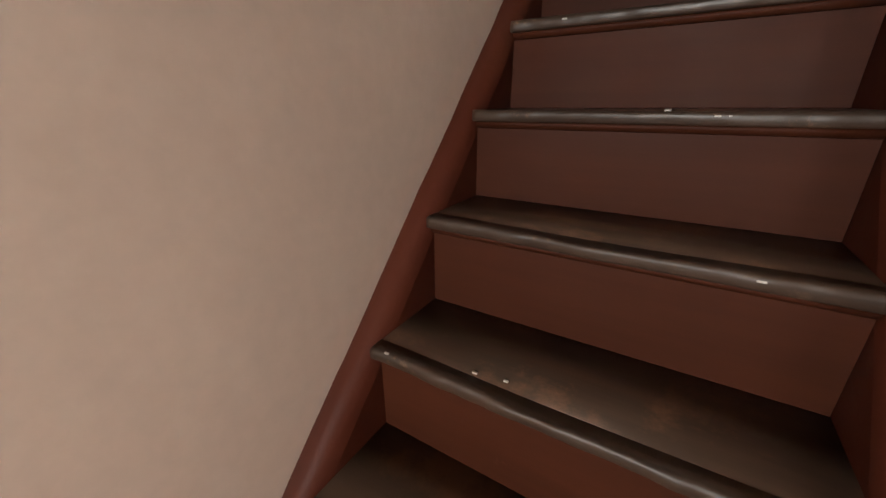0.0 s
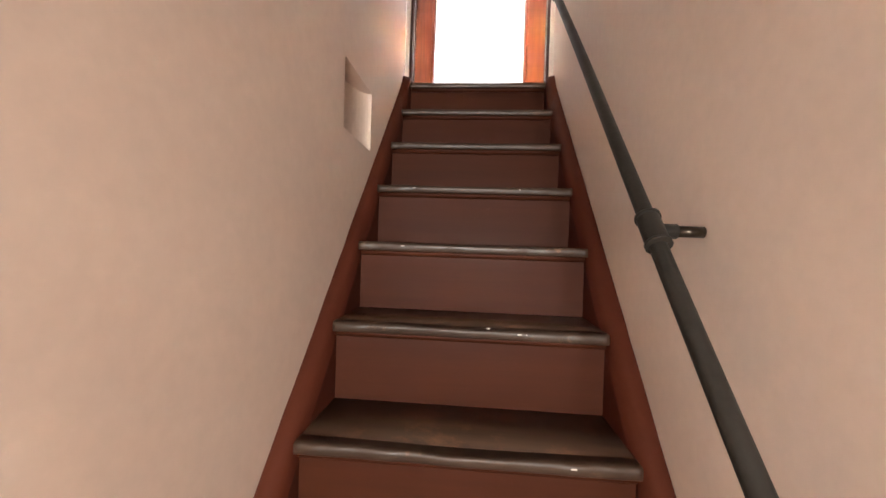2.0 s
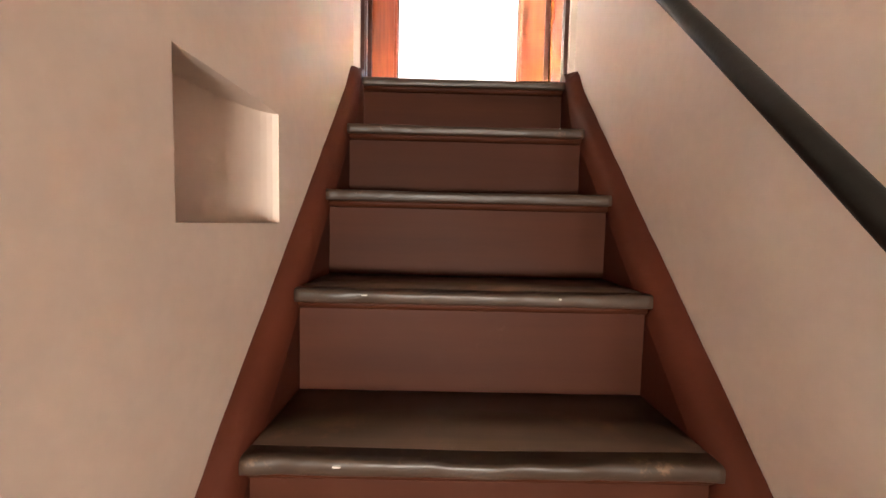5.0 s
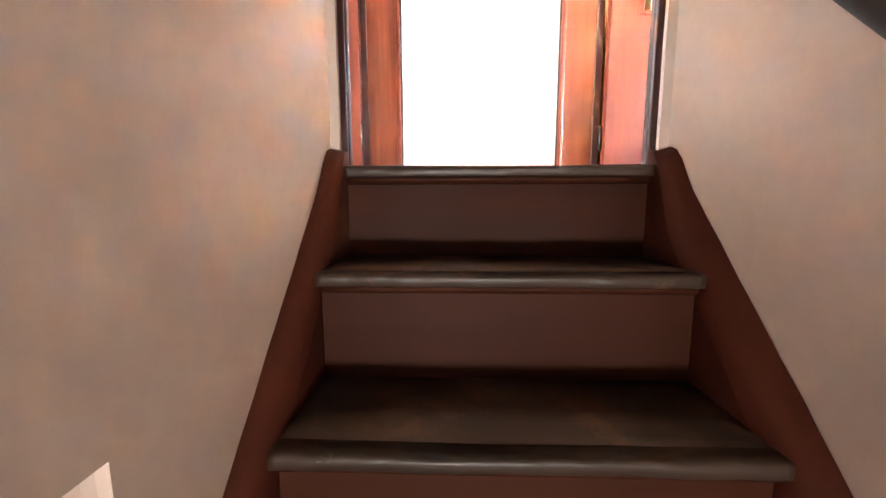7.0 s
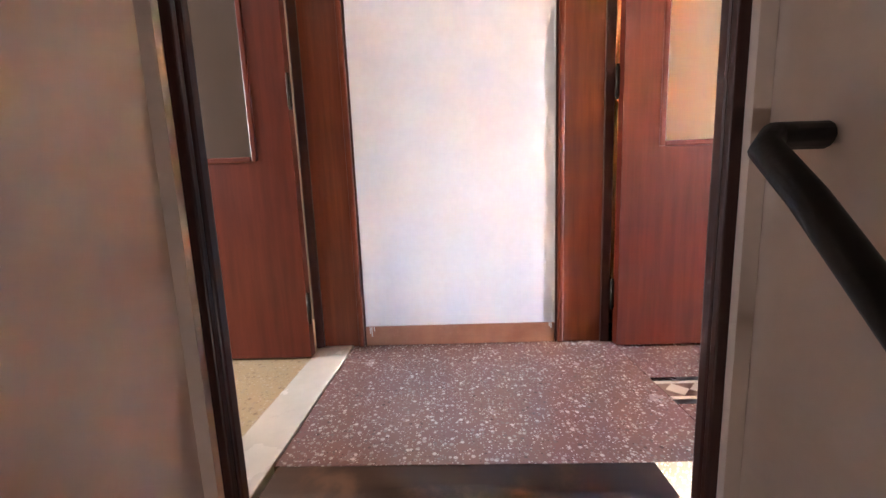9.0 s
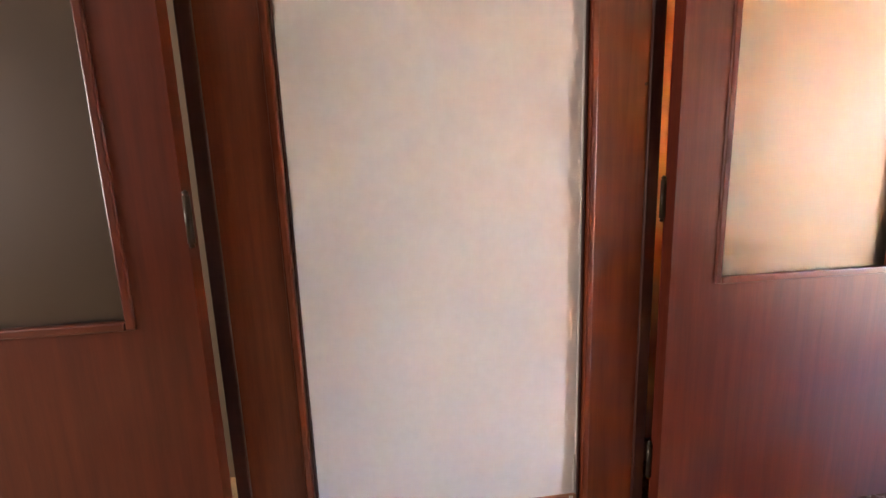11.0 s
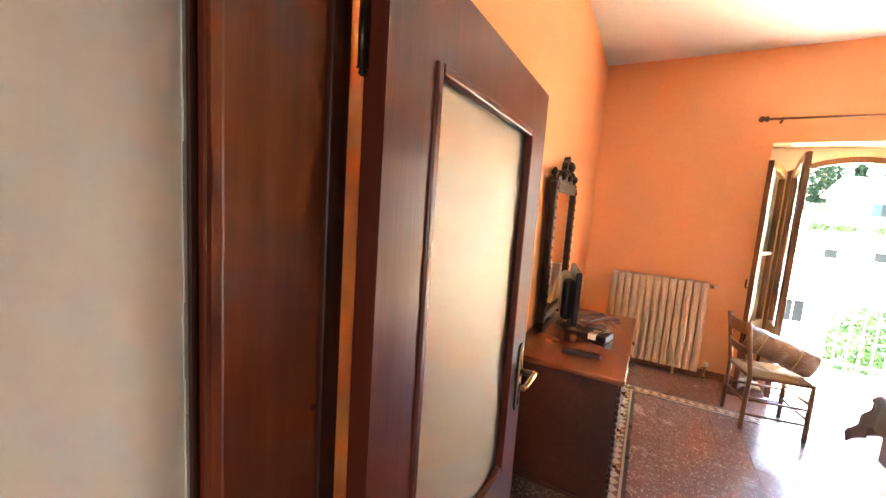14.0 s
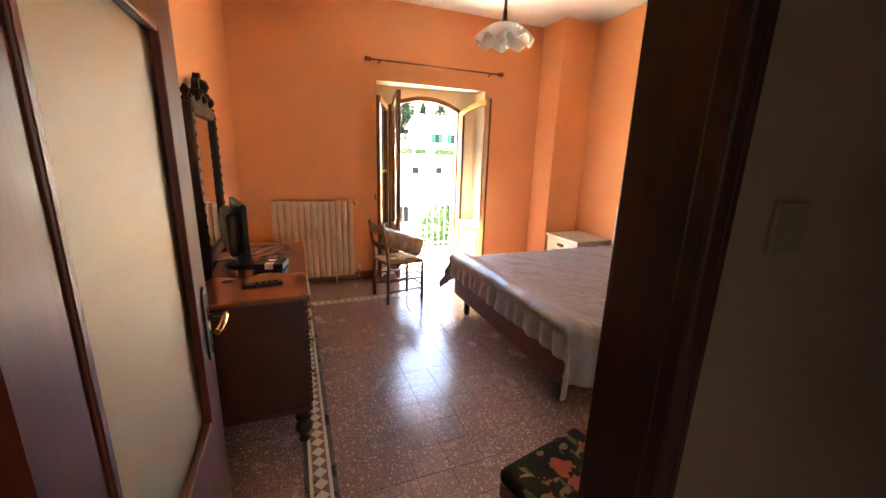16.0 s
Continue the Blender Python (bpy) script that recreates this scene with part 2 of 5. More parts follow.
def thing(name, label, category, at=(0, 0, 0), rz=0.0, group="", world=False):
    """An Empty at the base of a thing. world: its parts are given in world places."""
    ob = new(name)
    ob.empty_display_size = 0.1
    ob.matrix_basis = pose(*at, 0, 0, rz)
    if world:
        ORIGIN[ob.name] = Vector(at)
    return tagged(ob, label, category, group)


def part(name, bm, material, parent, label=""):
    top = parent
    while top.parent:
        top = top.parent
    if top.name in ORIGIN:
        bmesh.ops.translate(bm, verts=bm.verts, vec=-ORIGIN[top.name])
    ob = finish(name, bm, material)
    ob.parent = parent
    if label:
        ob["label"] = label
    return ob


def structure(name, bm, material, label, category):
    return tagged(finish(name, bm, material), label, category, kind="structure")


def wall_boxes(axis, lo, hi, u0, u1, z0, z1, holes=()):
    """A wall of thickness lo..hi across axis, from u0 to u1 and z0 to z1, with rectangular holes (ua, ub, za, zb)."""
    bm = bmesh.new()
    us = sorted({u0, u1, *[h[0] for h in holes], *[h[1] for h in holes]})
    for ua, ub in zip(us, us[1:]):
        mid = (ua + ub) / 2
        cuts = sorted((h[2], h[3]) for h in holes if h[0] < mid < h[1])
        z = z0
        spans = []
        for za, zb in cuts:
            spans.append((z, za))
            z = zb
        spans.append((z, z1))
        for za, zb in spans:
            if zb - za > 1e-4:
                if axis == 'x':
                    add_box(bm, (lo, ua, za), (hi, ub, zb))
                else:
                    add_box(bm, (ua, lo, za), (ub, hi, zb))
    bmesh.ops.remove_doubles(bm, verts=bm.verts, dist=1e-5)
    seen = {}
    for f in list(bm.faces):
        seen.setdefault(tuple(round(c, 4) for c in f.calc_center_median()), []).append(f)
    inner = [f for fs in seen.values() if len(fs) > 1 for f in fs]
    bmesh.ops.delete(bm, geom=inner, context='FACES_ONLY')
    return bm


def wall_boxes_flat(z0, z1, x0, x1, y0, y1, hole):
    """A slab with one rectangular opening (xa, xb, ya, yb)."""
    xa, xb, ya, yb = hole
    bm = bmesh.new()
    for lo, hi in (((x0, y0), (x1, ya)), ((x0, yb), (x1, y1)), ((x0, ya), (xa, yb)), ((xb, ya), (x1, yb))):
        add_box(bm, (lo[0], lo[1], z0), (hi[0], hi[1], z1))
    return bm


# ---- the large structure ----
RISE, GOING, STEPS = 0.2554, 0.2449, 10
HALL_Z = -RISE * STEPS
XL, XR = -0.51, 0.43            # faces of the stairwell walls
PL, PR = -0.445, 0.368          # faces of the landing walls
WALL_Y = 0.905                  # white wall between the two doors
DOOR_H = 2.0
ROOM_X0, ROOM_X1, ROOM_Y0, ROOM_Y1, ROOM_H = 0.555, 4.79, -3.22, 1.10, 3.26
SIDE_X = -0.63
NICHE = (-1.06, -0.71, -0.615, -0.36)



def niche_back():
    """The hollow of the niche: a plan outline that curves from the far edge of the opening into the back, pushed up."""
    y0, y1, z0, z1 = NICHE
    bm = bmesh.new()
    plan = [(XL - 0.0005, y1 + 0.0005)]
    for i in range(13):
        a = math.pi / 2 * i / 12
        plan.append((XL - 0.004 - 0.078 * math.sin(a), y1 - 0.27 * (1 - math.cos(a))))
    plan += [(XL - 0.083, y0 - 0.03), (XL - 0.19, y0 - 0.03), (XL - 0.19, y1 + 0.05), (XL - 0.084, y1 + 0.05), (XL - 0.084, y1 + 0.0005)]
    add_prism(bm, [(x, y, z0 - 0.03) for x, y in plan], (0, 0, z1 - z0 + 0.06))
    return bm


# stairwell walls, the left one with a small niche
structure("wall_stair_west", wall_boxes('x', XL - 0.085, XL, -3.0, 0.045, HALL_Z - 0.3, 2.7, [NICHE]), M_PLASTER, "pinkish beige rough plaster stairwell wall with a small niche", "wall")
structure("wall_stair_niche_back", niche_back(), M_PLASTER, "plastered hollow of the wall niche with a rounded far side", "wall")
structure("wall_stair_east", wall_boxes('x', XR, XR + 0.13, -3.0, 0.045, HALL_Z - 0.3, 2.7), M_PLASTER, "pinkish beige rough plaster stairwell wall", "wall")
structure("ceiling_stair", box((SIDE_X, -3.1, 2.7), (0.553, WALL_Y + 0.12, 2.8)), M_CEILING, "white ceiling over stairs and landing", "ceiling")
# lower hall behind the start
structure("floor_hall", box((-1.6, -4.8, HALL_Z - 0.1), (1.6, -2.2, HALL_Z)), M_FLOOR, "dull red terrazzo floor of the lower hall", "floor")
# the south wall's opening is made only for the added fill lamp
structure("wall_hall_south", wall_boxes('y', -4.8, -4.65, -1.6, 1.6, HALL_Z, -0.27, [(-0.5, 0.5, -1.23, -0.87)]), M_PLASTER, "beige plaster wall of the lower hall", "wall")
structure("wall_hall_west", box((-1.8, -4.8, HALL_Z), (-1.6, -3.0, -0.27)), M_PLASTER, "beige plaster wall of the lower hall", "wall")
structure("wall_hall_east", box((1.6, -4.8, HALL_Z), (1.7, -3.0, -0.27)), M_PLASTER, "beige plaster wall of the lower hall", "wall")
structure("wall_hall_north_west", box((-1.6, -3.1, HALL_Z), (XL - 0.087, -3.0, -0.27)), M_PLASTER, "beige plaster wall beside the stairs", "wall")
structure("wall_hall_north_east", box((XR + 0.132, -3.1, HALL_Z), (1.6, -3.0, -0.27)), M_PLASTER, "beige plaster wall beside the stairs", "wall")
structure("wall_stair_south", box((XL - 0.085, -3.1, -0.27), (XR + 0.12, -3.002, 2.698)), M_PLASTER, "beige plaster wall over the foot of the stairs", "wall")
structure("ceiling_hall", box((-1.8, -4.8, -0.27), (1.7, -3.102, -0.15)), M_CEILING, "white ceiling of the lower hall", "ceiling")

# landing
structure("wall_landing_north", box((SIDE_X, WALL_Y, -0.3), (ROOM_X0 - 0.002, WALL_Y + 0.12, 2.7)), M_WHITE, "white painted wall between two doors", "wall")
structure("wall_landing_above_west", box((SIDE_X, 0.047, DOOR_H + 0.03), (PL, WALL_Y, 2.7)), M_WHITE, "white wall over the side room door", "wall")
structure("wall_landing_above_east", box((PR, 0.047, DOOR_H + 0.03), (ROOM_X0 - 0.002, WALL_Y, 2.7)), M_WHITE, "white wall over the bedroom door", "wall")
structure("floor_landing", box((PL - 0.03, 0.205, -0.12), (ROOM_X0 + 0.005, WALL_Y + 0.02, 0.0)), M_FLOOR, "reddish brown terrazzo landing floor with pale chips", "floor")
structure("door_sill_west", box((SIDE_X + 0.02, 0.05, -0.1), (PL - 0.032, 0.90, 0.004), 0.003), M_MARBLE, "cream marble door sill on the landing", "door sill")

# bedroom shell
WIN_Y0, WIN_Y1, WIN_H = -1.87, -0.43, 2.40
structure("wall_bedroom_west", wall_boxes('x', ROOM_X0 - 0.12, ROOM_X0, ROOM_Y0, ROOM_Y1, -0.1, ROOM_H, [(0.03, WALL_Y, -0.1, DOOR_H + 0.03)]), M_ORANGE, "orange painted bedroom wall with the door opening", "wall")
structure("wall_bedroom_north", box((ROOM_X0 - 0.12, ROOM_Y1, -0.1), (ROOM_X1 + 0.35, ROOM_Y1 + 0.15, ROOM_H)), M_ORANGE, "orange painted plaster bedroom wall", "wall")
structure("wall_bedroom_south", wall_boxes('y', ROOM_Y0 - 0.15, ROOM_Y0, ROOM_X0 - 0.12, ROOM_X1 + 0.35, -0.1, ROOM_H), M_ORANGE, "orange painted plaster bedroom wall behind the bed", "wall")
structure("wall_bedroom_east", wall_boxes('x', ROOM_X1, ROOM_X1 + 0.34, ROOM_Y0, ROOM_Y1, -0.1, ROOM_H, [(WIN_Y0, WIN_Y1, -0.1, WIN_H)]), M_ORANGE, "orange painted bedroom wall with the balcony door opening", "wall")
structure("wall_pilaster", box((4.36, ROOM_Y0 + 0.002, -0.1), (ROOM_X1 - 0.002, -2.70, ROOM_H)), M_ORANGE, "orange painted pilaster in the bedroom corner", "pilaster")
structure("ceiling_bedroom", box((ROOM_X0 - 0.12, ROOM_Y0 - 0.15, ROOM_H), (ROOM_X1 + 0.35, ROOM_Y1 + 0.15, ROOM_H + 0.15)), M_CEILING, "white painted bedroom ceiling", "ceiling")
structure("floor_bedroom_bed", box((ROOM_X0 + 0.005, ROOM_Y0 - 0.1, -0.12), (ROOM_X1 + 0.34, ROOM_Y1 + 0.1, -0.006)), M_GROUT, "dark mortar bed under the bedroom tiles", "floor")

# side room on the other hand of the landing
structure("floor_side_room", box((-3.9, -2.6, -0.12), (SIDE_X + 0.02, 1.6, 0.0)), M_YELLOWFLOOR, "yellowish terrazzo floor of the side room", "floor")
structure("wall_side_room_east", wall_boxes('x', SIDE_X, SIDE_X + 0.10, -2.6, 1.6, 0.0, 2.9, [(0.03, WALL_Y, 0.0, DOOR_H + 0.03)]), M_WHITE, "pale wall of the side room with the door opening", "wall")
structure("wall_side_room_north", box((-3.9, 1.25, 0.0), (SIDE_X - 0.002, 1.4, 2.9)), M_DIM_WALL, "side room wall with dimness put into its dull ochre colour", "wall")
structure("wall_side_room_south", box((-3.9, -2.6, 0.0), (SIDE_X - 0.002, -2.45, 2.9)), M_DIM_WALL, "side room wall with dimness put into its dull ochre colour", "wall")
structure("wall_side_room_west", wall_boxes('x', -4.1, -3.9, -2.6, 1.4, -0.1, 2.9, [(-0.76, 0.46, 0.8, 2.2)]), M_DIM_WALL, "side room wall with dimness put into its dull ochre colour", "wall")
structure("window_2", box((-4.098, -0.755, 0.805), (-4.06, 0.455, 2.195)), M_SWITCH, "pale closed pane of the side room window", "window")
# unseen plate added behind the hall fill lamp to keep the sky out
structure("hall_fill_backing", box((-0.495, -4.798, -1.225), (0.495, -4.77, -0.875)), M_SWITCH, "pale opaque plate behind the added hall fill light", "window")
structure("ceiling_side_room", box((-4.1, -2.6, 2.9), (SIDE_X - 0.002, 1.4, 3.0)), M_CEILING, "white side room ceiling", "ceiling")

structure("wall_under_landing", box((XL - 0.085, 0.21, HALL_Z - 0.3), (XR + 0.13, 0.30, -0.121)), M_PLASTER, "plain wall closing the space under the landing", "wall")
structure("wall_side_room_sill", box((SIDE_X, 0.03, -0.12), (PL - 0.033, WALL_Y, -0.101)), M_PLASTER, "plain base under the door sill", "wall")
structure("wall_stair_end_west", box((SIDE_X + 0.1, -0.002, -0.1), (XL - 0.086, 0.046, 2.7)), M_PLASTER, "plain wall end beside the stairs", "wall")
structure("wall_return_west", box((XL - 0.02, 0.030, 0.03), (-0.484, 0.0462, 2.7)), M_PLASTER, "narrow plaster return at the top of the stairs", "wall")
structure("wall_return_east", box((0.404, 0.030, 0.03), (XR + 0.02, 0.0462, 2.7)), M_PLASTER, "narrow plaster return at the top of the stairs", "wall")


# ---- stairs ----
def swept(profile, x0, x1, n, jitter=None):
    """A bar along x from a closed (y, z) outline, with uneven points where jitter says so."""
    bm = bmesh.new()
    rings = []
    for i in range(n + 1):
        x = x0 + (x1 - x0) * i / n
        ring = []
        for j, (y, z) in enumerate(profile):
            dy, dz = jitter(x, j) if jitter else (0, 0)
            ring.append(bm.verts.new((x, y + dy, z + dz)))
        rings.append(ring)
    m = len(profile)
    for a, b in zip(rings, rings[1:]):
        for j in range(m):
            f = bm.faces.new((a[j], a[(j + 1) % m], b[(j + 1) % m], b[j]))
            f.smooth = True
    bm.faces.new(rings[0])
    bm.faces.new(list(reversed(rings[-1])))
    bmesh.ops.recalc_face_normals(bm, faces=bm.faces)
    return bm


TX0, TX1 = -0.466, 0.382
stairs = thing("staircase", "steep brown painted wooden stairs with worn dark treads between two walls", "stairs", (0, 0, HALL_Z), world=True)
for k in range(STEPS):
    y, z = -k * GOING, -k * RISE
    back = y + GOING + 0.044 if k else 0.205
    th = 0.032

    def worn(x, j, k=k):
        s = noise.noise(Vector((x * 9, k * 3.7, j * 0.13))) + 0.6 * noise.noise(Vector((x * 31, k * 5.1, j * 0.2)))
        dip = -0.004 * math.exp(-((x + 0.04) / 0.22) ** 2)
        return (0.0045 * s if j in (0, 1, 2, 3, 4) else 0.0, (0.0018 * s if j in (3, 4) else 0.0) + (dip if j in (4, 5) else 0.0))
    nose = [(y + 0.003, z - th), (y - 0.001, z - th + 0.004), (y - 0.002, z - 0.012), (y - 0.0005, z - 0.004), (y + 0.005, z), (y + 0.040, z), (y + 0.040, z - th)]
    part("nosing", swept(nose, TX0, TX1, 64, worn), M_NOSE, stairs)
    part("tread", swept([(y + 0.0405, z - th), (y + 0.0405, z - 0.0015), (back, z - 0.0015), (back, z - th)], TX0, TX1, 1), M_TREAD, stairs)
    part("riser", box((TX0 + 0.002, y + 0.030, z - RISE), (TX1 - 0.002, y + 0.048, z - th - 0.001)), M_RISER, stairs)
    part("scotia_moulding", swept([(y + 0.012, z - th - 0.001), (y + 0.014, z - th - 0.010), (y + 0.022, z - th - 0.018), (y + 0.0295, z - th - 0.020), (y + 0.0295, z - th - 0.001)], TX0 + 0.004, TX1 - 0.004, 8), M_RISER, stairs)
slope = RISE / GOING
soffit = [(TX0 + 0.001, 0.20, -0.09), (TX0 + 0.001, 0.20, -0.40), (TX0 + 0.001, -STEPS * GOING, HALL_Z - 0.35), (TX0 + 0.001, -STEPS * GOING, HALL_Z - 0.08), (TX0 + 0.001, -(STEPS - 1) * GOING, HALL_Z - 0.05)]
part("soffit", add_prism(bmesh.new(), soffit, (TX1 - TX0 - 0.002, 0, 0)), M_STRINGER, stairs)


def skirt(x0, x1, sign):
    """Painted sloping board between the steps and a wall, with a wavy top edge and a rounded end at the landing."""
    n = 90
    bm = bmesh.new()
    ya, yb = -STEPS * GOING - 0.08, 0.042
    top = []
    for i in range(n + 1):
        y = ya + (yb - ya) * i / n
        w = max(0.0, min(1.0, (y + 0.10) / 0.142))
        w = w * w * (3 - 2 * w)
        z = (y * slope + 0.012) * (1 - w) + 0.048 * w
        z += (1 - w) * (0.006 * noise.noise(Vector((y * 5, sign * 4.0, 0))) + 0.004 * noise.noise(Vector((y * 17, sign * 9.0, 1))))
        if y > 0.02:
            z -= 12.0 * (y - 0.02) ** 2
        top.append((y, z, 1 - w))
    inner = x0 if sign > 0 else x1
    front = [[bm.verts.new((x, y, z + (-0.11 if x == inner else 0.018) * f)) for y, z, f in top] for x in (x0, x1)]
    low = [[bm.verts.new((x, y, max(HALL_Z, y * slope - 0.45))) for y, z, f in top] for x in (x0, x1)]
    for i in range(n):
        bm.faces.new((front[0][i], front[0][i + 1], front[1][i + 1], front[1][i])).smooth = True
        bm.faces.new((low[0][i], low[0][i + 1], low[1][i + 1], low[1][i]))
        for s in (0, 1):
            bm.faces.new((front[s][i], front[s][i + 1], low[s][i + 1], low[s][i]))
    for i in (0, n):
        bm.faces.new((front[0][i], front[1][i], low[1][i], low[0][i]))
    bmesh.ops.recalc_face_normals(bm, faces=bm.faces)
    return bm


part("stringer", skirt(XL + 0.002, TX0, -1), M_STRINGER, stairs, "red-brown painted stringer with a wavy edge")
part("stringer", skirt(TX1, XR - 0.002, 1), M_STRINGER, stairs, "red-brown painted stringer with a wavy edge")

# ---- handrail on the wall ----
rail = thing("handrail", "black painted iron pipe handrail on the stairwell wall", "handrail", (XR, -1.2, -0.6), world=True)
RXX = 0.332


def rail_z(y):
    return 1.10 * y + 0.752


pipe = part("pipe", tube([(RXX, y, rail_z(y) + 0.004 * math.sin(y * 5)) for y in [-2.35 + i * 0.1 for i in range(23)]] + [(RXX + 0.004, -0.085, rail_z(-0.10)), (RXX + 0.03, -0.062, rail_z(-0.085)), (XR + 0.004, -0.055, rail_z(-0.085))], 0.0175, 14), M_IRON, rail)
for by in (-1.575, -0.47):
    z = rail_z(by)
    d = Vector((0, 1, 1.085)).normalized()
    c = Vector((RXX, by, z))
    br = part("bracket", tube([c - d * 0.038, c - d * 0.032, c + d * 0.032, c + d * 0.038], 0.0235, 14), M_IRON, rail)
    part("bracket_rim", tube([c - d * 0.042, c - d * 0.034], 0.026, 14), M_IRON, br)
    part("bracket_rim", tube([c + d * 0.034, c + d * 0.042], 0.026, 14), M_IRON, br)
    part("bracket_arm", tube([c, c + Vector((0.045, 0, 0))], 0.016, 12), M_IRON, br)
    part("wall_nipple", tube([c + Vector((0.045, 0, 0)), c + Vector((XR - RXX + 0.004, 0, 0))], 0.012, 12), M_BRONZE, br, "bare metal end at the wall")

# ---- door frames and door leaves ----


def door_frame(name, side, face, room, label):
    """Timber lining of an opening in a wall across x: far and near jamb, head, and slim architraves."""
    fr = tagged(new(name), label, "door frame", kind="structure")
    lo, hi = sorted((face, room))

    def xs(a, b):
        return sorted((a, b))
    yf = WALL_Y - 0.012
    part("jamb", box((lo, yf, 0.0), (hi, WALL_Y - 0.001, DOOR_H), 0.002), M_JAMB, fr)
    # near jamb turned from the light: its shade is in the darker wood colour
    part("jamb", box((lo + 0.012, 0.047, 0.0) if side > 0 else (lo, 0.047, 0.0), (hi, 0.062, DOOR_H) if side > 0 else (hi - 0.016, 0.062, DOOR_H), 0.003), M_DARK_SHADED_TRIM, fr, "near jamb with its shade put into a dark colour")
    part("head", box((lo, 0.062, DOOR_H), (hi, yf, DOOR_H + 0.028), 0.002), M_JAMB, fr)
    a, b = xs(face - side * 0.022, face - side * 0.001)
    part("architrave", box((a, yf - 0.012, 0.0), (b, WALL_Y - 0.001, DOOR_H + 0.04), 0.005), M_JAMB, fr)
    a, b = xs(face - side * 0.030, face - side * 0.0225)
    part("architrave_bead", box((a, yf + 0.001, 0.0), (b, WALL_Y - 0.001, DOOR_H + 0.04), 0.003), M_DARK_SHADED_TRIM, fr)
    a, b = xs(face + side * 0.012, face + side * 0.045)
    # near architrave, darkened for shade like the jamb beside it
    part("architrave", box((a, 0.0625, 0.0), (b, 0.090, DOOR_H - 0.001), 0.006), M_DARK_SHADED_TRIM, fr)
    a, b = xs(face - side * 0.022, face - side * 0.001)
    part("architrave", box((a, 0.0635, DOOR_H + 0.002), (b, yf - 0.0125, DOOR_H + 0.04), 0.006), M_JAMB, fr)
    part("rebate", box((min(room - side * 0.035, room), yf - 0.012, 0.0) if side > 0 else (room, yf - 0.012, 0.0), (max(room, room + 0.0) if side > 0 else room + 0.035, yf - 0.0005, DOOR_H), 0.003), M_DARK_SHADED_TRIM, fr)
    return fr


door_frame("door_frame_east", 1, PR + 0.006, ROOM_X0 - 0.003, "reddish mahogany door frame of the bedroom")
door_frame("door_frame_west", -1, PL - 0.006, SIDE_X + 0.003, "reddish mahogany door frame of the side room")


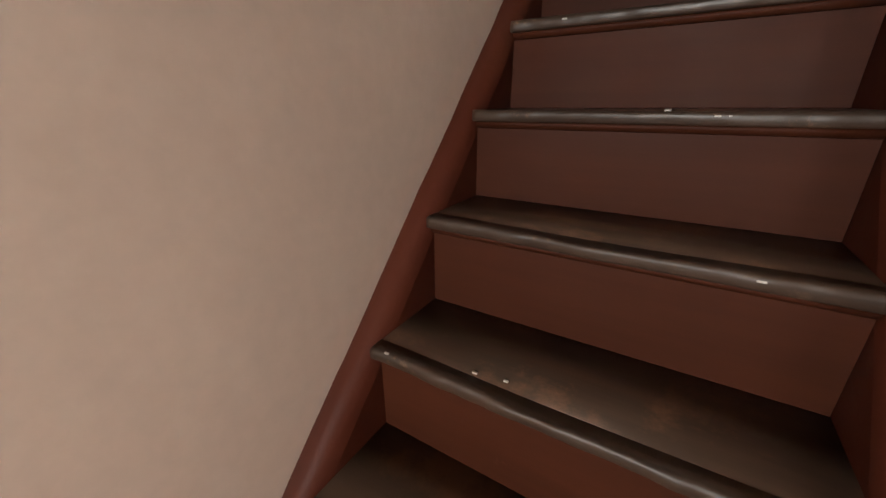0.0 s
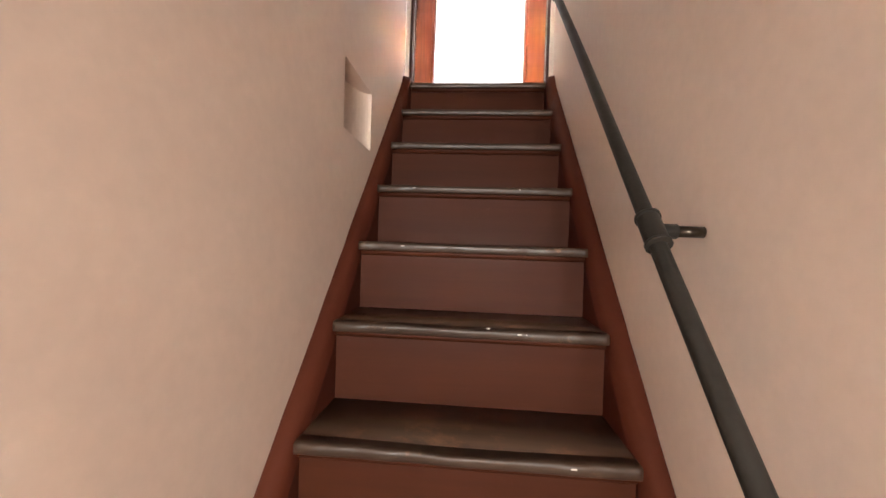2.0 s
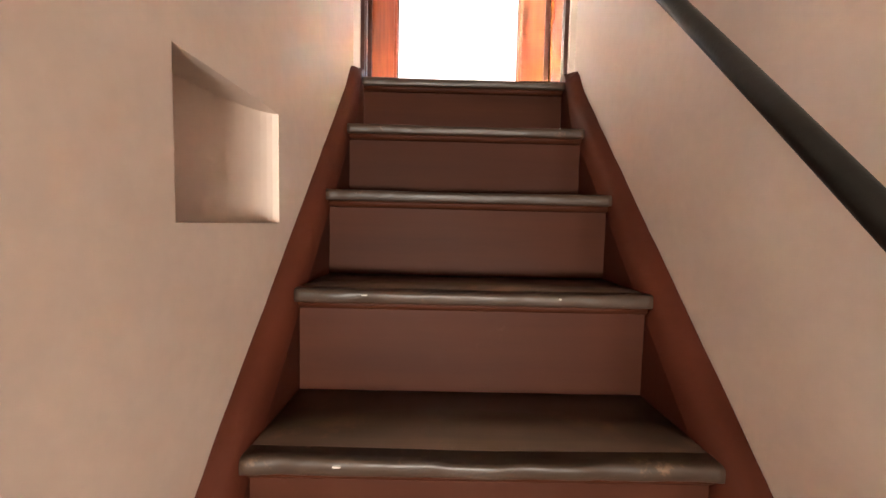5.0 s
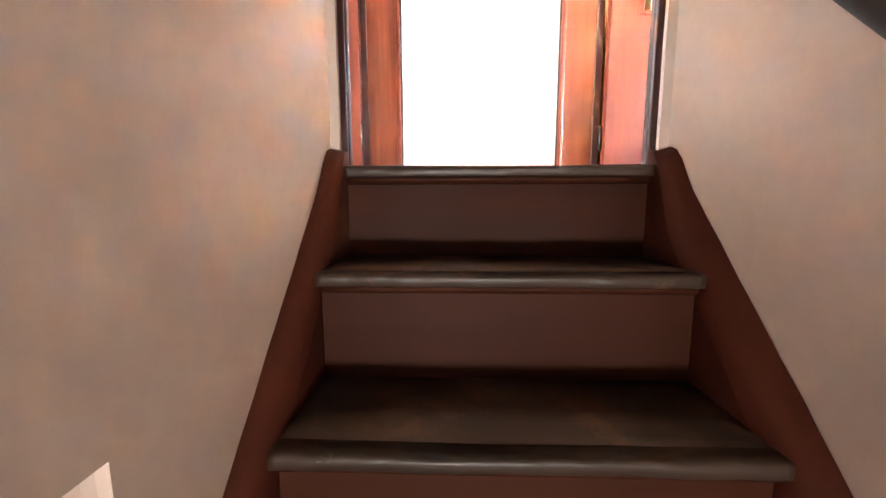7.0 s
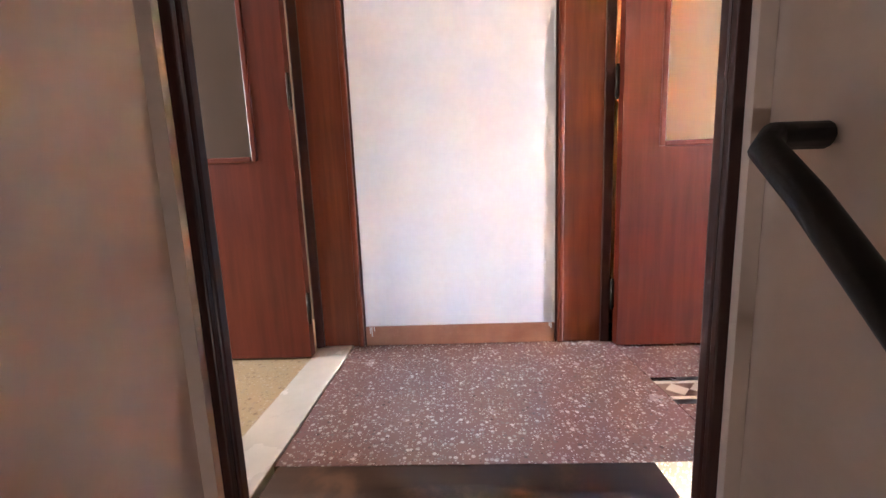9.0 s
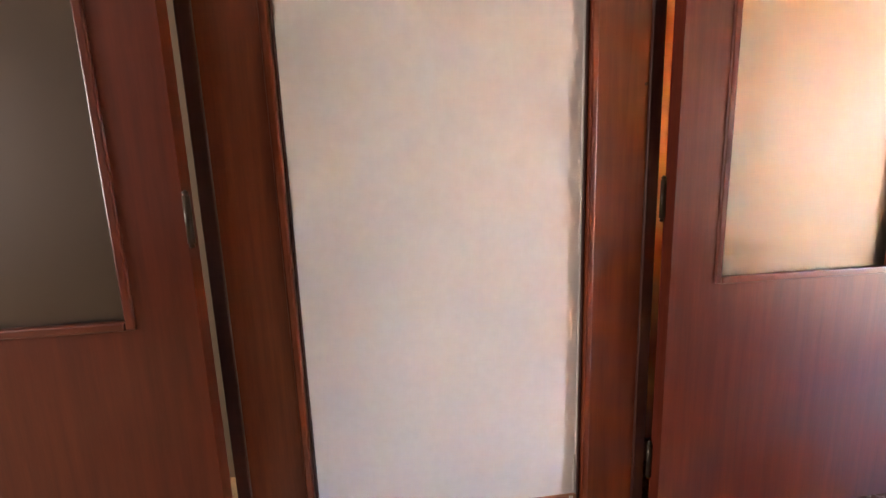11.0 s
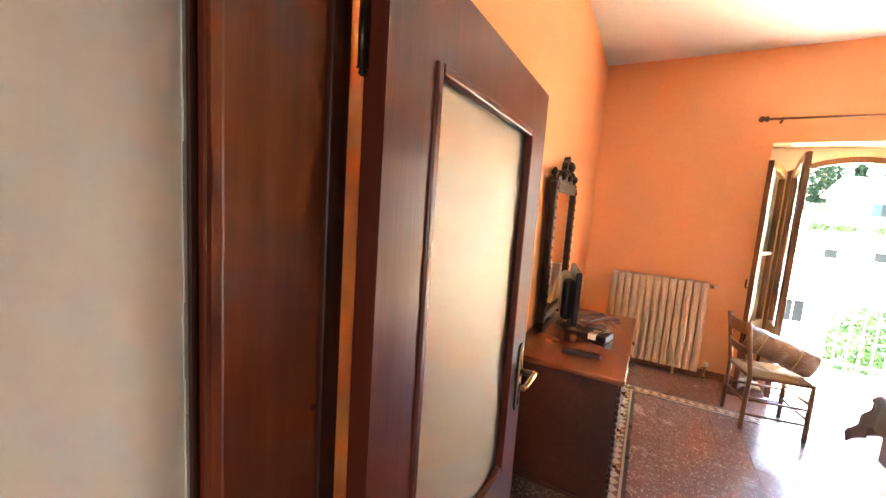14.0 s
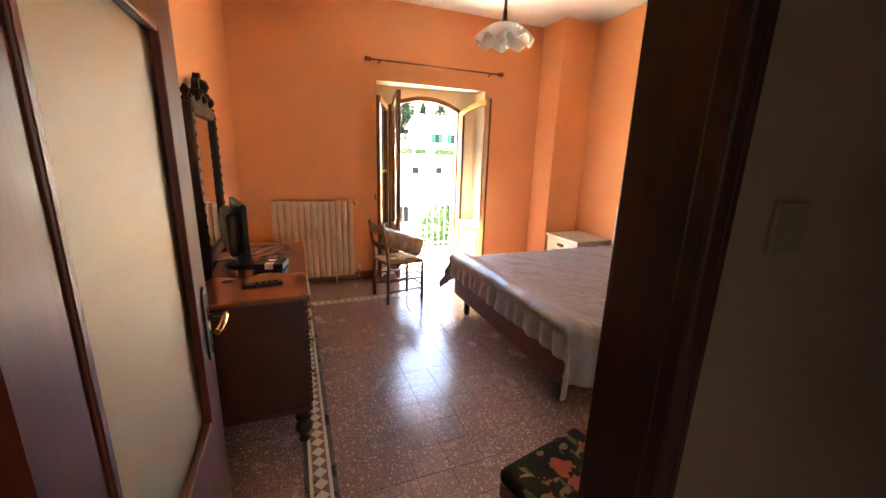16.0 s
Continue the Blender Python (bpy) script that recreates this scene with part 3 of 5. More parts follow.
def door_leaf(name, label, hinge, angle, dark):
    """A half-glazed leaf: local x runs from the hinge to the free edge, local y is the thickness."""
    d = thing(name, label, "door", (*hinge, 0.0), angle)
    W, H, T = 0.84, 1.972, 0.040
    gx0, gx1, gz0, gz1 = 0.132, 0.70, 0.745, 1.828
    part("leaf_frame", wall_boxes('y', 0, T, 0, W, 0.010, H, [(gx0, gx1, gz0, gz1)]), M_DOOR, d)
    # dark: the pane gets the brown tint that stands in for shade
    part("glass_pane", box((gx0 - 0.004, T / 2 - 0.002, gz0 - 0.004), (gx1 + 0.004, T / 2 + 0.002, gz1 + 0.004)), M_FROSTED_SHADED if dark else M_FROSTED, d, "frosted glass with its shade put into a brown tint" if dark else "frosted glass")
    for s, (ya, yb) in enumerate(((-0.006, T / 2 - 0.004), (T / 2 + 0.004, T + 0.006))):
        b = 0.016
        part("glazing_bead", box((gx0 - 0.004, ya, gz0 - 0.002), (gx0 + b, yb, gz1 + 0.002), 0.004), M_DOOR, d)
        part("glazing_bead", box((gx1 - b, ya, gz0 - 0.002), (gx1 + 0.004, yb, gz1 + 0.002), 0.004), M_DOOR, d)
        part("glazing_bead", box((gx0 + b + 0.0005, ya, gz0 - 0.004), (gx1 - b - 0.0005, yb, gz0 + b), 0.004), M_DOORX, d)
        part("glazing_bead", box((gx0 + b + 0.0005, ya, gz1 - b), (gx1 - b - 0.0005, yb, gz1 + 0.004), 0.004), M_DOORX, d)
    for hz in (0.20, 0.975, 1.825):
        hg = part("hinge", tube([(-0.006, T / 2 + 0.018, hz - 0.05), (-0.006, T / 2 + 0.018, hz + 0.05)], 0.0075, 10), M_BRONZE, d, "dark metal hinge")
        part("hinge_finial", lathe([(0.0, -0.062), (0.006, -0.058), (0.004, -0.051), (0.009, -0.050)], (-0.006, T / 2 + 0.018, hz), 10), M_BRONZE, hg)
        part("hinge_finial", lathe([(0.009, 0.050), (0.004, 0.052), (0.007, 0.058), (0.0, 0.064)], (-0.006, T / 2 + 0.018, hz), 10), M_BRONZE, hg)
    hx, zc = 0.785, 1.033
    for s in (-1, 1):
        y0 = -0.0005 if s < 0 else T + 0.0005
        yy = sorted((y0, y0 + s * 0.007))
        out = []
        for i in range(28):
            a = 2 * math.pi * i / 28
            ex, ez = math.cos(a), math.sin(a)
            w = 0.021 + 0.004 * abs(math.cos(2 * a))
            out.append((hx + w * ex, yy[0], zc + 0.096 * (1 if ez > 0 else -1) * min(1, abs(ez) * 4) + 0.024 * ez))
        plate = part("handle_plate", add_prism(bmesh.new(), out, (0, yy[1] - yy[0], 0), 0.0015), M_BRONZE, d, "dark bronze handle plate")
        ye = y0 + s * 0.0072
        part("plate_inlay", box((hx - 0.010, min(ye, ye + s * 0.002), zc - 0.098), (hx + 0.010, max(ye, ye + s * 0.002), zc + 0.098), 0.001), M_BRASS, plate, "worn brass inlay")
        part("keyhole", tube([(hx, ye + s * 0.0025, zc - 0.065), (hx, ye + s * 0.004, zc - 0.065)], 0.005, 10), M_DARK_SHADED_TRIM, plate)
        part("handle_neck", tube([(hx, ye, zc + 0.022), (hx, ye + s * 0.045, zc + 0.022)], 0.010, 12), M_BRONZE, plate)
        pts = [(hx + 0.006, ye + s * 0.046, zc + 0.022), (hx - 0.02, ye + s * 0.050, zc + 0.024), (hx - 0.05, ye + s * 0.050, zc + 0.022), (hx - 0.085, ye + s * 0.046, zc + 0.017), (hx - 0.105, ye + s * 0.040, zc + 0.014)]
        part("lever_handle", tube(pts, 0.010, 12, 0.85), M_BRASS, plate, "brass lever handle")
    return d


east_leaf = door_leaf("bedroom_door", "mahogany veneer door with frosted glass standing open into the bedroom", (0.556, 0.820), 0.0, False)
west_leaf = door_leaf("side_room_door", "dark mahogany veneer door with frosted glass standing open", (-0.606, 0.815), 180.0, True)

# skirting on the white wall
sk = box((PL + 0.024, WALL_Y - 0.012, 0.001), (PR - 0.026, WALL_Y - 0.0005, 0.080), 0.002)
structure("baseboard_landing", sk, M_BASEBOARD, "brown marbled skirting on the landing wall", "baseboard")

# old paint specks on the stairs, a screw hole in the jamb, plaster drips over the skirting
M_SPECK = surface("old_white_paint", (0.55, 0.52, 0.47), (0.66, 0.63, 0.58), 0.7, 30, 90, 0.1, 0.001)
rng = random.Random(31)
for k, x, dy in ((5, -0.035, -0.002), (5, 0.115, -0.002), (5, 0.138, -0.001), (5, 0.02, 0.012), (7, -0.22, 0.05), (7, -0.15, 0.06), (7, -0.42, 0.004), (6, 0.22, -0.002), (3, 0.16, -0.002), (3, -0.30, -0.001), (2, -0.38, 0.0), (4, -0.30, 0.0)):
    y, z = -k * GOING + dy, -k * RISE - (0.001 if dy > 0.003 else 0.012)
    sp_ = box((x - rng.uniform(0.003, 0.008), y - 0.003, z - 0.002), (x + rng.uniform(0.003, 0.010), y + 0.003, z + 0.0022), 0.001, 1)
    part("paint_speck", sp_, M_SPECK, stairs, "old white paint speck")
fe = bpy.data.objects["door_frame_east"]
part("screw_hole", tube([(0.512, WALL_Y - 0.0135, 1.279), (0.512, WALL_Y - 0.0105, 1.279)], 0.005, 10), M_DARK_SHADED_TRIM, fe)
bb = bpy.data.objects["baseboard_landing"]
for x, h in ((-0.405, 0.026), (-0.398, 0.040), (-0.388, 0.016), (0.325, 0.02), (0.318, 0.012)):
    o = finish("plaster_drip", box((x, WALL_Y - 0.0135, 0.079 - h), (x + 0.004, WALL_Y - 0.0118, 0.081), 0.0006, 1), M_SPECK)
    o.parent = bb
bm = bmesh.new()
for i in range(46):
    z = 0.085 + i * 0.042
    w = 0.002 + 0.003 * abs(noise.noise(Vector((0, 3, i * 0.7)))) + (0.006 if i < 3 else 0)
    add_box(bm, (PR - 0.0245 - w, WALL_Y - 0.0025 - 0.002 * rng.random(), z), (PR - 0.0235, WALL_Y - 0.0002, z + 0.041))
tagged(finish("plaster_edge", bm, M_SPECK), "ragged white filler along the door frame", "filler", kind="structure")

# ---- more materials ----
M_CREAM = surface("cream_radiator_enamel", (0.64, 0.47, 0.33), (0.70, 0.53, 0.38), 0.4, 4, 70, 0.08, 0.002)
# bounced sunlight in the recess put into a pale cream colour
M_REVEAL_LIT = surface("sunlit_cream_reveal", (0.76, 0.62, 0.45), (0.82, 0.69, 0.52), 0.8, 2, 40, 0.05, 0.003)
M_IVORY = surface("ivory_painted_wood", (0.60, 0.54, 0.42), (0.70, 0.64, 0.52), 0.45, 5, 60, 0.12, 0.002, stain=(12, 0.66, (0.46, 0.38, 0.26)))
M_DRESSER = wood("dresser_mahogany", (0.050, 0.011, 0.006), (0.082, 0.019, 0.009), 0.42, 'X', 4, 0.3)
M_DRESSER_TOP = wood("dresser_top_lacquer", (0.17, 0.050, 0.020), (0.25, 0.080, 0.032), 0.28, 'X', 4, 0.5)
M_CARVED = surface("carved_dark_wood", (0.026, 0.012, 0.007), (0.055, 0.026, 0.014), 0.5, 9, 60, 0.3, 0.004, gloss=0.2)
M_BLACK = surface("black_plastic", (0.008, 0.008, 0.008), (0.014, 0.014, 0.014), 0.42, 6, 120, 0.08, 0.001, gloss=0.25)
M_SCREEN = surface("dark_screen", (0.012, 0.013, 0.015), (0.016, 0.017, 0.019), 0.12, 2, 50, 0.0, 0.001)
M_LABEL = surface("white_paper_label", (0.72, 0.71, 0.68), (0.80, 0.79, 0.76), 0.7, 6, 80, 0.05, 0.001)
M_WINWOOD = wood("varnished_window_pine", (0.46, 0.25, 0.08), (0.62, 0.38, 0.15), 0.38, 'Z', 4, 0.3)
M_WINDARK = wood("brown_window_wood", (0.15, 0.055, 0.02), (0.24, 0.09, 0.035), 0.38, 'Z', 4, 0.3)
M_CHAIR = wood("chair_beech", (0.20, 0.085, 0.035), (0.32, 0.15, 0.065), 0.4, 'Z', 5, 0.2)
M_STRAW = surface("woven_straw", (0.42, 0.29, 0.14), (0.56, 0.41, 0.22), 0.75, 20, 160, 0.6, 0.006, stretch=(1, 6, 1))
M_ROLL = surface("brown_bundle_plastic", (0.26, 0.17, 0.12), (0.44, 0.32, 0.24), 0.25, 9, 60, 0.6, 0.012, stain=(8, 0.56, (0.58, 0.47, 0.38)))
M_BED = wood("bed_mahogany", (0.095, 0.024, 0.014), (0.15, 0.040, 0.022), 0.38, 'X', 4, 0.25)
M_SPREAD = surface("grey_satin_bedspread", (0.23, 0.22, 0.225), (0.29, 0.28, 0.285), 0.38, 5, 22, 0.55, 0.012, stain=(6, 0.62, (0.36, 0.35, 0.37)))
M_MILK = surface("milky_glass", (0.84, 0.83, 0.80), (0.88, 0.87, 0.85), 0.25, 4, 40, 0.02, 0.001)
M_MILK.node_tree.nodes["Principled BSDF"].inputs["Transmission Weight"].default_value = 0.45
M_CORD = surface("black_cord", (0.012, 0.011, 0.010), (0.022, 0.020, 0.018), 0.5, 8, 90, 0.1, 0.001)
M_BORDER_BLACK = surface("black_cement_tile", (0.022, 0.020, 0.020), (0.040, 0.036, 0.034), 0.3, 8, 90, 0.1, 0.001)
M_BORDER_CREAM = surface("cream_cement_tile", (0.44, 0.36, 0.26), (0.54, 0.45, 0.34), 0.32, 10, 90, 0.1, 0.001, stain=(18, 0.62, (0.34, 0.26, 0.18)))
M_BORDER_BROWN = surface("brown_cement_tile", (0.12, 0.055, 0.035), (0.17, 0.08, 0.05), 0.32, 10, 90, 0.1, 0.001)
M_STONE = surface("balcony_stone", (0.60, 0.57, 0.52), (0.70, 0.67, 0.62), 0.8, 3, 40, 0.3, 0.006)
M_RAILING = surface("grey_painted_railing", (0.55, 0.56, 0.56), (0.64, 0.65, 0.65), 0.5, 6, 60, 0.1, 0.002)
M_GRASS = surface("dry_grass_ground", (0.16, 0.19, 0.08), (0.36, 0.34, 0.22), 0.9, 0.12, 2.5, 0.5, 0.08, stain=(0.25, 0.50, (0.55, 0.52, 0.45)))
M_FACADE = surface("cream_facade", (0.50, 0.44, 0.26), (0.58, 0.52, 0.32), 0.85, 0.4, 8, 0.2, 0.02)
M_FACADE2 = surface("white_facade", (0.68, 0.66, 0.62), (0.76, 0.74, 0.70), 0.85, 0.4, 8, 0.2, 0.02)
M_ROOF = surface("pale_weathered_roof", (0.40, 0.34, 0.29), (0.52, 0.46, 0.40), 0.85, 1.5, 12, 0.5, 0.04)
M_PANE = surface("dark_window_pane", (0.004, 0.005, 0.006), (0.009, 0.010, 0.012), 0.5, 2, 20, 0.0, 0.001, gloss=0.1)
M_SHUTTER = surface("green_shutter_paint", (0.006, 0.060, 0.035), (0.010, 0.085, 0.05), 0.6, 4, 40, 0.1, 0.004, gloss=0.15)
M_LEAF = surface("green_foliage", (0.012, 0.034, 0.008), (0.032, 0.066, 0.016), 0.7, 3, 20, 0.2, 0.01, gloss=0.15)
M_PINE = surface("dark_conifer_foliage", (0.006, 0.014, 0.008), (0.013, 0.025, 0.012), 0.8, 3, 20, 0.2, 0.01, gloss=0.08)
M_BARK = surface("brown_bark", (0.08, 0.055, 0.035), (0.14, 0.10, 0.065), 0.9, 4, 30, 0.6, 0.02)


def tapestry():
    """Woven seat cover: dark green ground, paler leaf strokes and coral flowers with ragged petals."""
    m, nt, p = nodes_of("floral_tapestry")
    v = coords(nt)
    warp = noise_node(nt, v, 7, 3)
    wv = mixed(nt, 0.10, v, warp.outputs["Color"], 'ADD')
    layers = []
    for stretch, sc, lo, hi in (((1.0, 2.6, 1.0), 11.0, 0.30, 0.36), ((2.4, 1.0, 1.0), 10.0, 0.24, 0.30)):
        mp = nt.nodes.new("ShaderNodeMapping")
        mp.inputs["Scale"].default_value = stretch
        mp.inputs["Rotation"].default_value = (0, 0, 0.6)
        nt.links.new(wv, mp.inputs[0])
        vo = nt.nodes.new("ShaderNodeTexVoronoi")
        set_in(vo, Scale=sc)
        nt.links.new(mp.outputs[0], vo.inputs["Vector"])
        layers.append(ramp(nt, vo.outputs["Distance"], [(lo, (1, 1, 1)), (hi, (0, 0, 0))]).outputs[0])
    fl = nt.nodes.new("ShaderNodeTexVoronoi")
    set_in(fl, Scale=7.5)
    rag = noise_node(nt, v, 34, 2)
    nt.links.new(mixed(nt, 0.07, v, rag.outputs["Color"], 'ADD'), fl.inputs["Vector"])
    petal = ramp(nt, fl.outputs["Distance"], [(0.30, (1, 1, 1)), (0.36, (0, 0, 0))]).outputs[0]
    heart = ramp(nt, fl.outputs["Distance"], [(0.08, (1, 1, 1)), (0.11, (0, 0, 0))]).outputs[0]
    c = mixed(nt, layers[0], (0.018, 0.016, 0.010), (0.075, 0.085, 0.035))
    c = mixed(nt, layers[1], c, (0.16, 0.13, 0.06))
    c = mixed(nt, petal, c, (0.33, 0.085, 0.05))
    c = mixed(nt, heart, c, (0.10, 0.03, 0.02))
    nt.links.new(c, p.inputs["Base Color"])
    set_in(p, Roughness=0.95, Specular_IOR_Level=0.1)
    nf = noise_node(nt, v, 220, 2)
    bump(nt, p, nf.outputs[0], 0.5, 0.003)
    return m


M_TAPESTRY = tapestry()
M_MIRROR, _nt, _p = nodes_of("mirror_silver")
set_in(_p, Base_Color=(0.85, 0.85, 0.84, 1), Metallic=1.0, Roughness=0.02)


# ---- balcony door ----
FX, AY0, AY1, SPRING, CROWN = 5.03, -1.62, -0.62, 2.16, 2.30


def arch_z(y, inset=0.0):
    u = (y - (AY0 + AY1) / 2) / ((AY1 - AY0) / 2)
    return SPRING + (CROWN - SPRING) * (1 - u * u) - inset


def arch_line(a, b, inset, n=16):
    return [(a + (b - a) * i / n, arch_z(a + (b - a) * i / n, inset)) for i in range(n + 1)]


pts = [(WIN_Y0, -0.05), (AY0, -0.05)] + arch_line(AY0, AY1, 0) + [(AY1, -0.05), (WIN_Y1, -0.05), (WIN_Y1, WIN_H), (WIN_Y0, WIN_H)]
bm = bmesh.new()
for (ya, za), (yb, zb) in zip(arch_line(AY0, AY1, 0), arch_line(AY0, AY1, 0)[1:]):
    add_prism(bm, [(FX + 0.04, ya, za), (FX + 0.04, yb, zb), (FX + 0.04, yb, WIN_H - 0.001), (FX + 0.04, ya, WIN_H - 0.001)], (0.058, 0, 0))
add_box(bm, (FX + 0.04, WIN_Y0 + 0.001, -0.05), (FX + 0.098, AY0, WIN_H - 0.001))
add_box(bm, (FX + 0.04, AY1, -0.05), (FX + 0.098, WIN_Y1 - 0.001, WIN_H - 0.001))
structure("wall_window_surround", bm, M_REVEAL_LIT, "arched inner wall around the balcony door", "wall")
fr = tagged(new("window_1"), "arched brown wooden frame of the balcony door", "window frame", kind="structure")
bm = bmesh.new()
lo, hi = arch_line(AY0, AY1, 0.055), arch_line(AY0, AY1, 0.0)
for i in range(16):
    add_prism(bm, [(FX - 0.03, *lo[i]), (FX - 0.03, *lo[i + 1]), (FX - 0.03, *hi[i + 1]), (FX - 0.03, *hi[i])], (0.068, 0, 0))
part("arched_head", bm, M_WINDARK, fr)
part("side_post", box((FX - 0.03, AY0, 0.0), (FX + 0.038, AY0 + 0.045, SPRING), 0.004), M_WINDARK, fr)
part("side_post", box((FX - 0.03, AY1 - 0.045, 0.0), (FX + 0.038, AY1, SPRING), 0.004), M_WINDARK, fr)
structure("door_sill_balcony", box((ROOM_X1 + 0.005, WIN_Y0, -0.1), (5.30, WIN_Y1, 0.012), 0.004), M_MARBLE, "pale stone sill of the balcony door", "door sill")


def window_leaf(name, label, hinge, angle, w, rise, bars):
    """A glazed leaf with a curved top that is higher at its free edge, over a solid lower panel. Local x runs from hinge to free edge."""
    lf = thing(name, label, "window leaf", (*hinge, 0.0), angle, group="balcony door leaves")
    T, S = 0.042, 0.062

    def top(x, inset=0.0):
        u = 1 - x / w
        return SPRING - 0.03 + rise * (1 - u * u) - inset
    part("hinge_stile", add_prism(bmesh.new(), [(0, 0, 0.03), (S, 0, 0.03), (S, 0, top(S)), (0, 0, top(0))], (0, T, 0), 0.003), M_WINWOOD, lf)
    part("meeting_stile", add_prism(bmesh.new(), [(w - S, 0, 0.03), (w, 0, 0.03), (w, 0, top(w)), (w - S, 0, top(w - S))], (0, T, 0), 0.003), M_WINDARK, lf, "brown meeting stile")
    n = 8
    xs = [S + (w - 2 * S) * i / n for i in range(n + 1)]
    bm = bmesh.new()
    for a, b in zip(xs, xs[1:]):
        add_prism(bm, [(a, 0.001, top(a, 0.07)), (b, 0.001, top(b, 0.07)), (b, 0.001, top(b)), (a, 0.001, top(a))], (0, T - 0.002, 0))
    part("top_rail", bm, M_WINWOOD, lf)
    part("bottom_rail", box((S, 0.001, 0.03), (w - S, T - 0.001, 0.13), 0.002), M_WINWOOD, lf)
    part("middle_rail", box((S, 0.001, 0.60), (w - S, T - 0.001, 0.69), 0.002), M_WINWOOD, lf)
    pn = part("lower_panel", box((S, 0.012, 0.13), (w - S, T - 0.012, 0.60)), M_WINWOOD, lf)
    part("raised_field", box((S + 0.035, 0.004, 0.175), (w - S - 0.035, T - 0.004, 0.555), 0.008), M_WINWOOD, pn)
    bm = bmesh.new()
    for a, b in zip(xs, xs[1:]):
        add_prism(bm, [(a, T / 2 - 0.002, 0.69), (b, T / 2 - 0.002, 0.69), (b, T / 2 - 0.002, top(b, 0.07)), (a, T / 2 - 0.002, top(a, 0.07))], (0, 0.004, 0))
    bmesh.ops.remove_doubles(bm, verts=bm.verts, dist=1e-5)
    pane = part("glass_pane", bm, M_CLEAR, lf, "clear glass")
    pane.visible_shadow = False
    for side in (S, w - S - 0.012):
        part("glazing_bead", box((side, -0.004, 0.69), (side + 0.012, T + 0.004, top(side, 0.08)), 0.002), M_WINDARK, lf)
    for bz in bars:
        part("glazing_bar", box((S, 0.004, bz), (w - S, T - 0.004, bz + 0.03), 0.002), M_WINWOOD, lf)
    part("latch", tube([(w - 0.03, -0.012, 1.02), (w - 0.03, -0.03, 1.02), (w - 0.03, -0.03, 1.10)], 0.007, 8), M_BRONZE, lf, "dark metal latch")
    return lf


window_leaf("balcony_door_leaf", "open varnished pine balcony door leaf with glass above a panel", (FX - 0.035, AY0 + 0.03), 180 + 29, 0.49, 0.15, ())
window_leaf("balcony_door_leaf", "open varnished pine balcony door leaf with brown meeting stile", (FX - 0.035, AY1 - 0.03), 176, 0.46, 0.15, ())
window_leaf("balcony_shutter", "narrow pine shutter leaf folded back beside the balcony door", (FX - 0.06, AY1 + 0.045), 180 - 27, 0.42, 0.08, (1.34,))

# thin sheets added over the orange recess; their cream stands in for sunlight
for nm, lo_, hi_ in (("soffit", (ROOM_X1 + 0.002, WIN_Y0 + 0.004, WIN_H - 0.004), (FX + 0.039, WIN_Y1 - 0.004, WIN_H - 0.0005)), ("reveal", (ROOM_X1 + 0.002, WIN_Y0 + 0.0005, 0.013), (FX + 0.039, WIN_Y0 + 0.004, WIN_H - 0.0045)), ("reveal", (ROOM_X1 + 0.002, WIN_Y1 - 0.004, 0.013), (FX + 0.039, WIN_Y1 - 0.0005, WIN_H - 0.0045))):
    structure("wall_window_" + nm, box(lo_, hi_), M_REVEAL_LIT, "added lining of the balcony door recess, sunlit glow painted as cream", "wall")

# curtain rod
rod = thing("curtain_rod", "thin dark brown curtain rod with turned finials above the balcony door", "curtain rod", (4.72, -1.18, 2.60), world=True)
part("rod", tube([(4.71, -0.36, 2.60), (4.71, -2.00, 2.60)], 0.010, 10), M_WINDARK, rod)
for yy, s in ((-0.36, 1), (-2.00, -1)):
    fin = lathe([(0.010, 0.0), (0.024, 0.006), (0.026, 0.02), (0.014, 0.03), (0.030, 0.05), (0.022, 0.07), (0.0, 0.08)], (0, 0, 0), 14)
    moved(fin, Matrix.Translation((4.71, yy, 2.60)) @ Matrix.Rotation(radians(-90 * s), 4, 'X'))
    part("finial", fin, M_WINDARK, rod)
    part("bracket", tube([(4.71, yy - s * 0.10, 2.60), (4.75, yy - s * 0.10, 2.585), (ROOM_X1 + 0.002, yy - s * 0.10, 2.58)], 0.009, 8), M_WINDARK, rod)

# ---- radiator ----
rad = thing("radiator", "cream enamelled cast radiator on the orange wall", "radiator", (4.69, 0.35, 0.0), world=True)
NS, RY0, RY1 = 13, -0.10, 0.80
pitch = (RY1 - RY0) / NS
for i in range(NS):
    yc = RY0 + pitch * (i + 0.5)
    bm = box((4.625, yc - pitch * 0.46, 0.09), (4.745, yc + pitch * 0.46, 1.015), 0.014, 3)
    add_box(bm, (4.612, yc - pitch * 0.22, 0.13), (4.63, yc + pitch * 0.22, 0.98), 0.006, 2)
    part("section", bm, M_CREAM, rad)
part("valve", tube([(4.685, RY0, 0.975), (4.685, RY0 - 0.05, 0.975), (4.685, RY0 - 0.055, 0.975)], 0.016, 12), M_BRASS, rad, "brass valve")
part("valve_knob", lathe([(0.016, 0), (0.022, 0.01), (0.022, 0.03), (0.012, 0.036)], (4.685, RY0 - 0.05, 0.965), 12), M_IVORY, rad)
part("valve", tube([(4.685, RY0, 0.14), (4.685, RY0 - 0.06, 0.14), (4.685, RY0 - 0.065, 0.02), (4.685, RY0 - 0.065, -0.004)], 0.011, 10), M_BRASS, rad)
